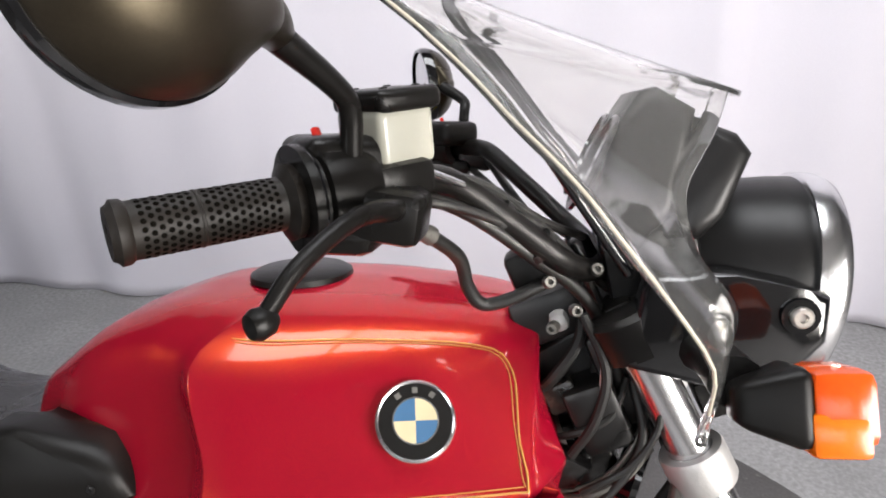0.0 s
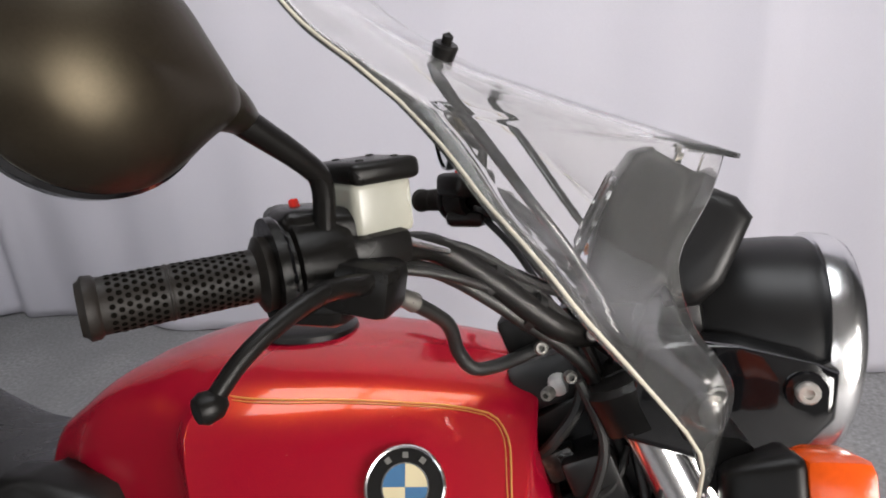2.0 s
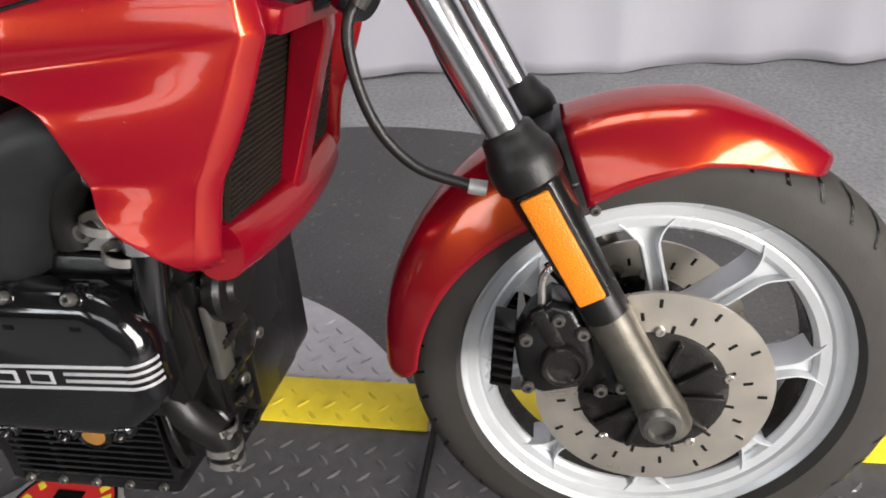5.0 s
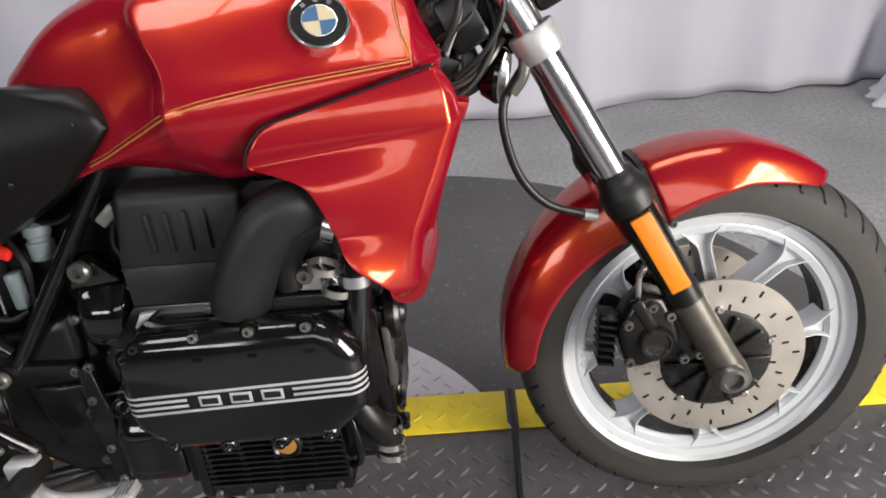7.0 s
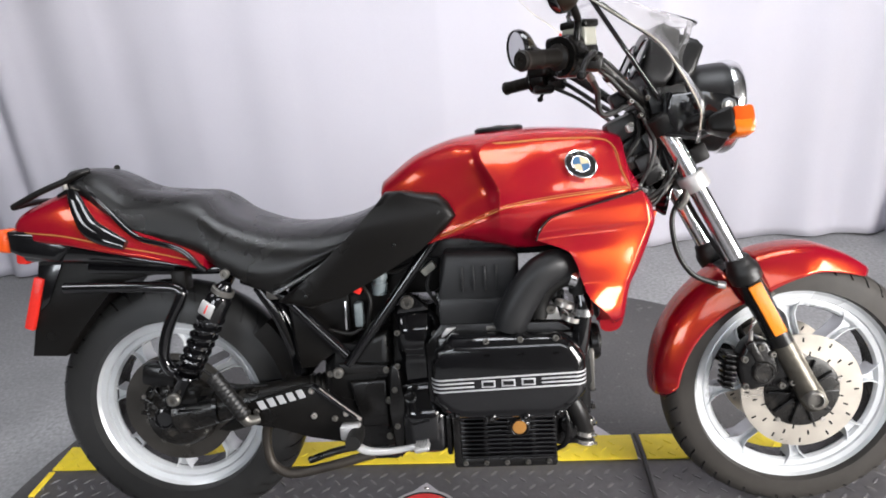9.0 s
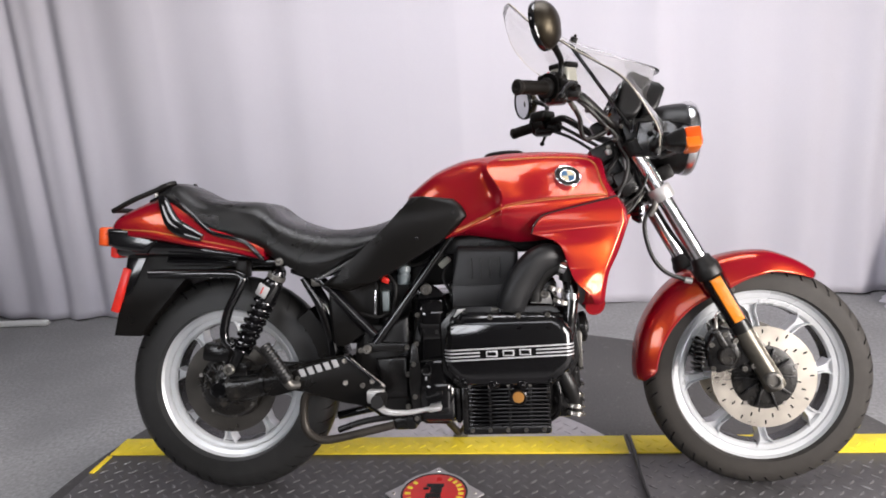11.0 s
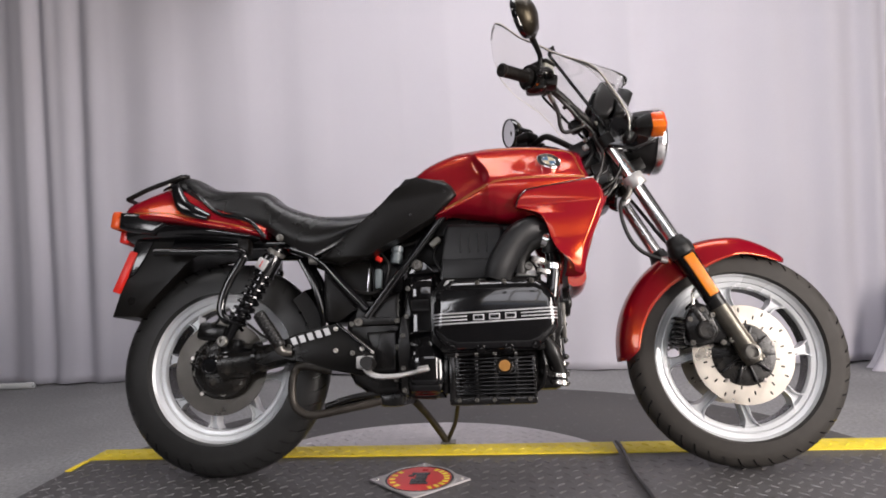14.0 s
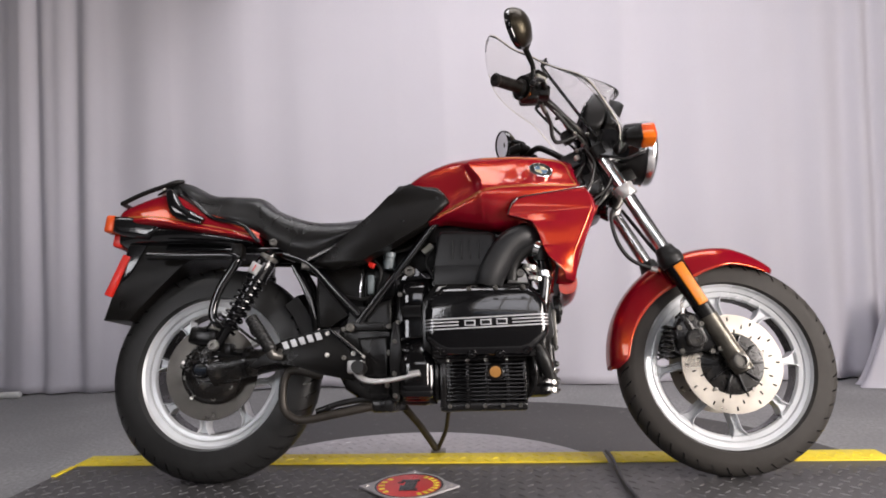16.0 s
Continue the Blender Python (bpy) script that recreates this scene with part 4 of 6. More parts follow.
    part("neck", rod([nk + (c - nk) * -0.06, nk + (c - nk) * 0.16 + ax * 0.008, nk + (c - nk) * 0.42 + ax * 0.008, nk + (c - nk) * 0.78 + ax * 0.006], [0.0095, 0.0135, 0.021, 0.026], 24, 5, 0.8), GRAIN, mir)
    part("glass", turned(c, ax, [(-0.013, 0.0525), (-0.013, 0.0)], 40), MIRROR, mir, "mirror glass")


bar_side(-1)
bar_side(1)
part("handlebar", rod([(0.986, -0.262, 1.090), (1.01, -0.228, 1.097), (1.038, -0.180, 1.094), (1.08, -0.152, 1.062), (1.131, -0.125, 1.020), (1.158, -0.08, 1.002), (1.165, -0.03, 0.998), (1.165, 0.03, 0.998), (1.158, 0.08, 1.002), (1.131, 0.125, 1.020),
                       (1.08, 0.152, 1.062), (1.038, 0.180, 1.094), (1.01, 0.228, 1.097), (0.986, 0.262, 1.090)], 0.0112, 14, 6), BLACK, bike, "black bent handlebar")
for s in (-1, 1):
    part("bar_clamp", block((1.17, s * 0.045, 0.965), (0.05, 0.035, 0.05), 0.008), BLACK, bike)

RV = Matrix.Rotation(radians(-38), 3, "Z") @ Matrix.Rotation(radians(6), 3, "X")
res = part("fluid_reservoir", block((1.002, -0.227, 1.131), (0.052, 0.048, 0.040), 0.006, RV, 3), MILK, bike, "milky brake fluid reservoir with a black lid")
part("lid", block((1.002, -0.225, 1.1555), (0.059, 0.055, 0.016), 0.006, RV, 3), BLACK, res, "black reservoir lid")
part("base", block((1.001, -0.233, 1.102), (0.060, 0.050, 0.026), 0.007, RV), BLACK, res)
for dx, dy in ((0.016, 0.014), (-0.016, -0.014), (0.016, -0.014), (-0.016, 0.014)):
    bolt(Vector((1.002, -0.225, 1.1555)) + RV @ Vector((dx, dy, 0.0082)), RV @ Vector((0, 0, 1)), 0.003, BLACK, res, "screw", 0.001)

# ---- cables and hoses at the bars ----
for pts, r, m in (
        ([(1.025, -0.205, 1.058), (1.045, -0.165, 1.030), (1.05, -0.145, 1.0), (1.062, -0.135, 0.982), (1.085, -0.13, 0.986), (1.11, -0.125, 0.998), (1.14, -0.11, 1.012)], 0.0062, SOFT),
        ([(0.99, -0.24, 1.085), (1.038, -0.188, 1.078), (1.10, -0.14, 1.03), (1.16, -0.10, 0.97), (1.2, -0.07, 0.86)], 0.006, SOFT),
        ([(1.0, -0.24, 1.09), (1.06, -0.18, 1.07), (1.13, -0.10, 1.02), (1.2, -0.05, 0.96)], 0.004, SOFT),
        ([(1.03, -0.22, 1.105), (1.08, -0.12, 1.07), (1.13, -0.04, 1.03), (1.19, 0.0, 0.98)], 0.0035, CHROME),
        ([(1.03, 0.24, 1.08), (1.08, 0.15, 1.03), (1.15, 0.07, 0.96), (1.17, 0.05, 0.85)], 0.006, SOFT),
        ([(1.0, 0.25, 1.07), (1.06, 0.18, 1.03), (1.12, 0.1, 0.97), (1.19, 0.06, 0.9)], 0.005, SOFT),
        ([(1.245, -0.09, 0.80), (1.212, -0.112, 0.75), (1.224, -0.112, 0.67), (1.262, -0.105, 0.615), (1.322, -0.096, 0.588)], 0.0060, SOFT),
        ([(1.265, -0.02, 0.79), (1.285, -0.07, 0.73), (1.325, -0.085, 0.66), (1.36, -0.08, 0.62)], 0.0055, SOFT),
        ([(1.20, -0.08, 0.90), (1.21, -0.10, 0.84), (1.17, -0.11, 0.78), (1.11, -0.12, 0.765)], 0.005, SOFT),
        ([(1.19, -0.07, 0.93), (1.215, -0.085, 0.87), (1.18, -0.095, 0.80), (1.10, -0.10, 0.77)], 0.0035, DULL),
        ([(1.17, -0.05, 0.92), (1.165, -0.08, 0.86), (1.16, -0.085, 0.80)], 0.006, SOFT)):
    part("hose", rod(pts, r, 10, 6), m, bike)
part("hose_end", rod([(1.245, -0.112, 0.815), (1.240, -0.114, 0.788), (1.226, -0.114, 0.768)], [0.009, 0.0075, 0.0065], 10, 3), DULL, bike)
for c, sz, m in (((1.10, -0.105, 1.008), (0.035, 0.035, 0.04), BLACK), ((1.12, -0.04, 0.95), (0.07, 0.06, 0.05), CASE), ((1.17, -0.06, 0.86), (0.05, 0.08, 0.07), CASE),
                 ((1.16, 0.0, 0.79), (0.07, 0.14, 0.06), CASE), ((1.13, -0.07, 0.95), (0.018, 0.03, 0.02), ALU), ((1.135, 0.07, 0.955), (0.05, 0.05, 0.04), BLACK),
                 ((1.280, -0.05, 0.885), (0.04, 0.07, 0.04), BLACK), ((1.20, 0.0, 0.90), (0.06, 0.16, 0.10), CASE)):
    part("bracket", block(c, sz, 0.007, tilt_y(24)), m, bike)
part("horn", turned((1.215, -0.06, 0.785), (0.9, -0.3, -0.2), [(-0.02, 0), (-0.02, 0.03), (0.0, 0.038), (0.006, 0.036), (0.004, 0.02), (0.006, 0)], 28), GLOSS, bike, "round black horn")
part("hose_end", rod([(1.316, -0.096, 0.589), (1.334, -0.095, 0.585)], [0.008, 0.009], 10, 1), ALU, bike)
part("banjo_pipe", rod([(1.012, -0.232, 1.068), (1.018, -0.215, 1.064), (1.028, -0.198, 1.054)], [0.0075, 0.0065, 0.008], 10, 3), DULL, bike, "bare metal pipe end at the lever")
for p, ax in (((1.118, -0.135, 1.004), (0.2, -1, 0.3)), ((1.142, -0.118, 0.975), (0.2, -1, 0.2)), ((1.125, -0.115, 0.958), (-0.3, -1, 0)), ((1.16, -0.11, 1.01), (0, -1, 0.4)), ((1.175, -0.105, 0.94), (0, -1, 0))):
    bolt(p, ax, 0.0058, DULL, bike, "bar_bolt", 0.010)
for pts, r in (([(1.02, -0.21, 1.10), (1.07, -0.15, 1.078), (1.12, -0.115, 1.04), (1.16, -0.09, 0.985), (1.185, -0.07, 0.90)], 0.0048), ([(1.01, -0.215, 1.105), (1.06, -0.165, 1.092), (1.11, -0.12, 1.055), (1.15, -0.06, 1.03)], 0.004),
               ([(1.15, -0.115, 0.97), (1.172, -0.12, 0.92), (1.165, -0.118, 0.87), (1.145, -0.112, 0.83)], 0.0048), ([(1.20, -0.105, 0.93), (1.222, -0.118, 0.88), (1.20, -0.12, 0.83), (1.155, -0.118, 0.795)], 0.0035)):
    part("cable", rod(pts, r, 8, 6), SOFT, bike)
for p, ax in (((1.075, -0.148, 1.062), (0.65, 0.4, -0.6)), ((1.11, -0.13, 1.034), (0.65, 0.3, -0.55))):
    part("cable_tie", turned(p, ax, [(-0.004, 0.0125), (-0.004, 0.0165), (0.004, 0.0165), (0.004, 0.0125)], 16, True), SOFT, bike)

# ---- fuel tank ----
TANK = [(0.565, [(0, 0.865), (0.05, 0.862), (0.085, 0.845), (0.105, 0.79), (0.118, 0.735), (0.115, 0.73), (0.09, 0.728)]),
        (0.64, [(0, 0.920), (0.075, 0.913), (0.118, 0.88), (0.142, 0.785), (0.164, 0.728), (0.158, 0.728), (0.14, 0.726)]),
        (0.72, [(0, 0.950), (0.088, 0.943), (0.136, 0.905), (0.166, 0.805), (0.192, 0.752), (0.180, 0.744), (0.158, 0.737)]),
        (0.775, [(0, 0.960), (0.093, 0.951), (0.144, 0.914, -0.02), (0.176, 0.828), (0.210, 0.776), (0.196, 0.752), (0.162, 0.731)]),
        (0.806, [(0, 0.964), (0.095, 0.954), (0.151, 0.917, -0.03), (0.186, 0.840), (0.219, 0.789), (0.204, 0.757), (0.166, 0.725)]),
        (0.826, [(0, 0.966), (0.097, 0.955), (0.161, 0.918, -0.035), (0.210, 0.845), (0.230, 0.799), (0.214, 0.762), (0.171, 0.722)]),
        (0.836, [(0, 0.967), (0.098, 0.956), (0.163, 0.918, -0.032), (0.2135, 0.846), (0.232, 0.802), (0.216, 0.763), (0.173, 0.720)]),
        (0.87, [(0, 0.968), (0.098, 0.957), (0.160, 0.918), (0.209, 0.849), (0.230, 0.809), (0.219, 0.766), (0.179, 0.714)]),
        (0.95, [(0, 0.966), (0.092, 0.957), (0.145, 0.921), (0.191, 0.852), (0.214, 0.8175), (0.208, 0.775), (0.180, 0.718)]),
        (1.05, [(0, 0.957), (0.080, 0.950), (0.124, 0.918), (0.165, 0.857), (0.189, 0.8235), (0.184, 0.795), (0.165, 0.738)]),
        (1.098, [(0, 0.947), (0.072, 0.939), (0.110, 0.908), (0.149, 0.858), (0.176, 0.826), (0.170, 0.805), (0.150, 0.765)]),
        (1.112, [(0, 0.938), (0.068, 0.930), (0.102, 0.901), (0.140, 0.857), (0.169, 0.8265), (0.162, 0.808), (0.145, 0.770)]),
        (1.135, [(0, 0.918, -0.032), (0.058, 0.912, -0.030), (0.080, 0.890, -0.022), (0.103, 0.856, -0.009), (0.119, 0.828, 0.003), (0.112, 0.812, 0.002), (0.10, 0.78)]),
        (1.136, [(0, 0.906, -0.034), (0.050, 0.900, -0.032), (0.070, 0.881, -0.024), (0.091, 0.852, -0.011), (0.106, 0.828, 0.001), (0.102, 0.814), (0.09, 0.785)])]
tank = part("fuel_tank", loft(TANK, 5, 7), RED, bike, "glossy candy-red fuel tank with gold pinstripes", angle=60)


def tank_line(ks, proud=0.0008):
    """Points over the tank's side: each (station x, place along the section)."""
    out = []
    secs = [np.array(curve_points([(x, p[0], p[1]) for p in prof], 40)) for x, prof in TANK]
    xs = [s[0] for s in TANK]
    for x, q in ks:
        k = max(i for i in range(len(xs) - 1) if xs[i] <= x + 1e-6)
        dense = curve_points([s.ravel() for s in secs], 20)
        f = (x - xs[k]) / (xs[k + 1] - xs[k])
        row = dense[int(round((k + f) * 20))].reshape(-1, 3)
        p, nxt, prv = row[int(q * 40)], row[min(int(q * 40) + 2, len(row) - 1)], row[max(int(q * 40) - 2, 0)]
        t = nxt - prv
        n = np.array([0, -t[2], t[1]])
        n = n / np.linalg.norm(n)
        out.append((p + n * proud) * np.array([1, 1, 1]))
    return out


for s in (-1, 1):
    for ks in ([(x, 3.95) for x in np.arange(0.70, 1.10, 0.03)] + [(1.106, 3.95)], [(x, 1.6) for x in np.arange(0.76, 1.05, 0.03)] + [(1.065, 1.65), (1.080, 1.85), (1.088, 2.15), (1.093, 2.6), (1.098, 3.0), (1.103, 3.5), (1.106, 3.95)]):
        pts = [(p[0], s * p[1], p[2]) for p in tank_line(ks)]
        part("pinstripe", rod(pts, 0.0010, 6, 2), GOLD, tank, "thin gold pinstripe")
        inner = [(p[0], s * p[1], p[2]) for p in tank_line([(min(x, 1.101) if ks[0][1] > 3 else x - 0.0035, q - 0.12 if q > 3.9 else q + 0.07) for x, q in ks])]
        part("pinstripe", rod(inner, 0.0005, 6, 2), GOLD, tank)
cap = part("fuel_cap", turned((0.842, 0.0, 0.964), (-0.03, 0, 1), [(0, 0.058), (0.006, 0.057), (0.010, 0.05), (0.011, 0)], 40), BLACK, tank, "flat black fuel cap")
bolt((0.842, 0.0, 0.974), (-0.03, 0, 1), 0.01, DULL, cap, "lock", 0.003)


def roundel(s):
    c = Vector((1.007, s * 0.1655, 0.8815))
    n = Vector((0.20, s * 0.79, 0.57)).normalized()
    r = part("roundel", turned(c, n, [(-0.006, 0.0355), (0.003, 0.0355), (0.0045, 0.034), (0.0035, 0.0325), (0.0, 0.0325)], 48), CHROME, tank, "round badge with a black ring and quartered centre")
    part("ring", turned(c, n, [(0.0025, 0.0325), (0.0030, 0.0325), (0.0030, 0.020), (0.0025, 0.020)], 48, True), BLACK, r)
    up = (Vector((0, 0, 1)) - n * n.z).normalized()
    rt = up.cross(n)
    for k in range(4):
        bm = bmesh.new()
        vs = [bm.verts.new(c + n * 0.0032)]
        for j in range(9):
            a = math.pi / 2 * (k + j / 8)
            vs.append(bm.verts.new(c + n * 0.0032 + (rt * math.cos(a) + up * math.sin(a)) * 0.0195))
        bm.faces.new(vs)
        part("quarter", bm, WHITE if k % 2 == (0 if s < 0 else 1) else BLUE, r, smooth=False)
    part("inner_rim", turned(c, n, [(0.0028, 0.0193), (0.0036, 0.0193), (0.0036, 0.0205), (0.0028, 0.0205)], 40, True), CHROME, r)
    for a in (125, 90, 55):
        q = radians(a)
        part("mark", block(c + n * 0.0034 + (rt * math.cos(q) + up * math.sin(q)) * 0.0265, (0.005, 0.005, 0.0006), 0,
                           Matrix((rt * math.sin(q) - up * math.cos(q), rt * math.cos(q) + up * math.sin(q), n)).transposed()), DULL, r, "plain dull mark", smooth=False)


roundel(-1)
roundel(1)

# ---- radiator shroud: two side panels, chin and core ----
SHROUD = [((0.945, 0.224, 0.783), (1.128, 0.180, 0.8215), 0.006), ((0.925, 0.228, 0.772), (1.139, 0.187, 0.795), 0.012), ((0.910, 0.229, 0.752), (1.1425, 0.191, 0.763), 0.015),
          ((0.900, 0.222, 0.735), (1.1415, 0.192, 0.752), 0.016), ((0.930, 0.228, 0.724), (1.132, 0.195, 0.730), 0.017), ((0.966, 0.234, 0.708), (1.121, 0.199, 0.704), 0.018),
          ((0.982, 0.235, 0.680), (1.108, 0.204, 0.675), 0.018), ((0.990, 0.232, 0.652), (1.0965, 0.2085, 0.650), 0.017), ((0.994, 0.2305, 0.641), (1.0905, 0.2115, 0.638), 0.016),
          ((0.997, 0.233, 0.633), (1.0875, 0.2125, 0.630), 0.015), ((1.002, 0.240, 0.618), (1.0835, 0.2135, 0.615), 0.014), ((1.014, 0.244, 0.600), (1.079, 0.215, 0.595), 0.014),
          ((1.036, 0.240, 0.580), (1.074, 0.217, 0.574), 0.015), ((1.050, 0.229, 0.562), (1.069, 0.216, 0.556), 0.017), ((1.055, 0.212, 0.546), (1.065, 0.202, 0.542), 0.016)]
for s in (-1, 1):
    rows = []
    for a, b, g in SHROUD:
        a, b = np.array(a), np.array(b)
        w = min(1.0, (b[0] - a[0]) / 0.16)
        ctl = [a + np.array([0.004, -0.03, 0]), a + np.array([0.001, -0.005, 0]), a + (b - a) * 0.06, a * 0.65 + b * 0.35 + np.array([0, 0.001 * w, 0]), a * 0.3 + b * 0.7 + np.array([0, 0.001 * w, 0]), b + (a - b) * 0.06, b,
               b + np.array([g * 0.45, -0.006, 0]), b + np.array([g * 0.93, -0.016, 0]), b + np.array([g, -0.021, 0]), b + np.array([g - 0.006, -0.026, 0]), b + np.array([g - 0.05, -0.034, 0])]
        rows.append(np.array(curve_points(ctl, 4)).ravel())
    rows = [r.reshape(-1, 3) for r in curve_points(rows, 5)]
    bm = grid_mesh(bmesh.new(), [[(p[0], s * p[1], p[2]) for p in row] for row in rows])
    sh = part("radiator_shroud", bm, RED, bike, "glossy candy-red shroud panel beside the radiator", angle=70)
    sol = sh.modifiers.new("thick", "SOLIDIFY")
    sol.thickness = 0.003
    part("seam", rod([(0.903, s * 0.224, 0.733), (0.911, s * 0.2285, 0.757), (0.926, s * 0.2275, 0.774), (0.945, s * 0.2235, 0.784), (1.04, s * 0.202, 0.8035), (1.10, s * 0.188, 0.8165), (1.130, s * 0.1795, 0.823)], 0.0022, 8, 6), GLOSS, sh, "dark panel gap")
chin = curve_points([(1.068, 0.505), (1.094, 0.512), (1.104, 0.540), (1.092, 0.566), (1.06, 0.566), (1.052, 0.52)], 4, True)
bm = bmesh.new()
grid_mesh(bm, [[(p[0] - 0.012 * (y / 0.165) ** 2, y, p[1] + 0.006 * (y / 0.165) ** 2) for p in chin] for y in np.linspace(-0.165, 0.165, 13)], wrap=True, caps=True)
chin = part("chin", bm, RED, bike, "red lower bridge of the shroud")
part("centre_bar", plate([(1.095, 0.545), (1.158, 0.735), (1.166, 0.785), (1.13, 0.785), (1.07, 0.555)], -0.020, 0.020, 0.007, 1, 3), RED, chin, "red bar between the grilles")
part("top_bar", plate([(1.12, 0.752), (1.162, 0.750), (1.170, 0.772), (1.12, 0.782)], -0.155, 0.155, 0.006), RED, chin)
rad = part("radiator", plate([(1.045, 0.52), (1.060, 0.52), (1.118, 0.79), (1.095, 0.80)], -0.16, 0.16, 0.003), MESH, bike, "dusty radiator core")
bm = bmesh.new()
for k in range(40):
    f = (k + 0.5) / 40
    box(bm, (1.064 + 0.056 * f, 0, 0.525 + 0.255 * f), (0.012, 0.31, 0.0018), 0, tilt_y(-24))
for k in range(44):
    y = -0.155 + 0.31 * k / 43
    box(bm, (1.093, y, 0.65), (0.006, 0.0014, 0.27), 0, tilt_y(-12.4))
tagged(part("core_texture", bm, MESH, rad, smooth=False), kind="stuff")
part("tank_bridge", plate([(1.09, 0.79), (1.15, 0.79), (1.165, 0.815), (1.13, 0.83), (1.09, 0.82)], -0.11, 0.11, 0.006), CASE, bike)

# ---- engine ----
engine = part("engine_block", block((0.83, 0.0, 0.38), (0.36, 0.30, 0.30), 0.02), CASE, bike, "black flat-lying engine block")
part("cylinder_head", block((0.835, -0.165, 0.43), (0.32, 0.05, 0.19), 0.015), CASE, engine)
cov = plate([(0.712, 0.534), (0.95, 0.528), (0.975, 0.512), (0.998, 0.478), (1.0, 0.40), (0.985, 0.378), (0.955, 0.352), (0.926, 0.341), (0.723, 0.341), (0.69, 0.358), (0.668, 0.382), (0.663, 0.40), (0.664, 0.470), (0.684, 0.502)],
            -0.2365, -0.175, 0.026, 1, 6)
cover = part("cylinder_head_cover", cov, GLOSS, engine, "glossy black cylinder head cover with silver stripes", angle=50)
SL = 1.6                                             # the stripes climb a little towards the front
for i, dz in enumerate((0.0135, 0.0045, -0.0045, -0.0135)):
    for a, b in ([(0.690, 0.974)] if i in (0, 3) else [(0.690, 0.757), (0.902, 0.974)]):
        x = (a + b) / 2
        part("stripe", block((x, -0.2366, 0.4295 + dz + (x - 0.835) * 0.028), (b - a, 0.0018, 0.0040), 0.0006, tilt_y(SL)), STRIPE, cover, "silver stripe")
    for side in (1, -1):
        rows = []
        for q in range(9):
            a = radians(82 * q / 8)
            x = (0.974 if side > 0 else 0.690) + side * 0.0266 * math.sin(a)
            z = 0.4295 + dz + (x - 0.835) * 0.028
            rows.append([(x, -0.2105 - 0.0268 * math.cos(a), z - 0.002), (x, -0.2105 - 0.0268 * math.cos(a), z + 0.002)])
        part("stripe_end", grid_mesh(bmesh.new(), rows), STRIPE, cover)
for x in (0.788, 0.831, 0.874):
    part("mark", block((x, -0.2366, 0.4292 + (x - 0.835) * 0.028), (0.030, 0.0018, 0.0165), 0.0008), STRIPE, cover, "plain silver mark")
    part("mark_inset", block((x, -0.2370, 0.4292 + (x - 0.835) * 0.028), (0.0225, 0.0018, 0.0092), 0), GLOSS, cover, smooth=False)
for x, z in ((0.687, 0.486), (0.705, 0.500), (0.787, 0.510), (0.860, 0.512), (0.935, 0.512), (0.715, 0.362), (0.79, 0.353), (0.865, 0.353), (0.936, 0.360)):
    up = z > 0.505
    out = Vector((0, -0.9, 0.44 if z > 0.45 else -0.44)).normalized()
    c = Vector((x, -0.208, z))
    bs = part("cover_boss", turned(c, out, [(0, 0.017), (0.020, 0.0150), (0.024, 0.012), (0.022, 0.010), (0.022, 0)], 20), GLOSS, cover)
    bolt(c + out * 0.022, out, 0.0070, DULL if up else CASE, bs, "bolt", 0.009)
for x in (0.787, 0.860, 0.935):
    part("boss_notch", block((x, -0.2345, 0.492), (0.017, 0.004, 0.010), 0.002), CASE, cover)
part("head_gasket_flange", plate([(0.69, 0.548), (0.95, 0.542), (1.012, 0.50), (1.018, 0.40), (0.99, 0.345), (0.70, 0.325), (0.652, 0.37), (0.652, 0.50)], -0.178, -0.16, 0.003), CASE, engine)
part("metal_corner", plate([(0.683, 0.512), (0.70, 0.540), (0.722, 0.541)], -0.186, -0.175, 0.002), ALU, engine, "bare metal corner of the cylinder head")

sump = part("crankcase", block((0.822, -0.05, 0.272), (0.235, 0.20, 0.135), 0.010), CASE, engine, "black finned crankcase")
for k in range(10):
    part("cooling_fin", block((0.826, -0.160, 0.320 - k * 0.0105), (0.216, 0.034, 0.0046), 0.0014), GLOSS, sump)
for x in (0.722, 0.775, 0.828, 0.884, 0.932):
    part("fin_web", block((x, -0.158, 0.273), (0.009, 0.030, 0.112), 0.002), CASE, sump)
part("oil_sight_glass", turned((0.852, -0.160, 0.299), (0, -1, 0), [(0, 0.026), (0.022, 0.024), (0.025, 0.020), (0.022, 0.017), (0.022, 0)], 28), CASE, sump)
part("sight_disc", turned((0.852, -0.1795, 0.299), (0, -1, 0), [(0, 0.0165), (0.004, 0.015), (0.005, 0)], 24), GOLD, sump, "round amber oil sight glass")
part("end_frame", block((0.708, -0.12, 0.268), (0.018, 0.11, 0.125), 0.004), CASE, sump)
pan = part("oil_pan", block((0.818, -0.065, 0.208), (0.24, 0.215, 0.026), 0.008), CASE, sump)
for k in range(5):
    bolt((0.725 + 0.048 * k, -0.172, 0.209), (0, -1, 0), 0.006, DULL, pan)
for x, z in ((0.722, 0.332), (0.776, 0.332), (0.826, 0.332), (0.884, 0.332)):
    bolt((x, -0.176, z), (0, -1, 0), 0.0055, STEEL, sump)
front_case = part("front_cover", block((0.998, -0.04, 0.37), (0.036, 0.22, 0.26), 0.012), CASE, engine, "black front engine cover")
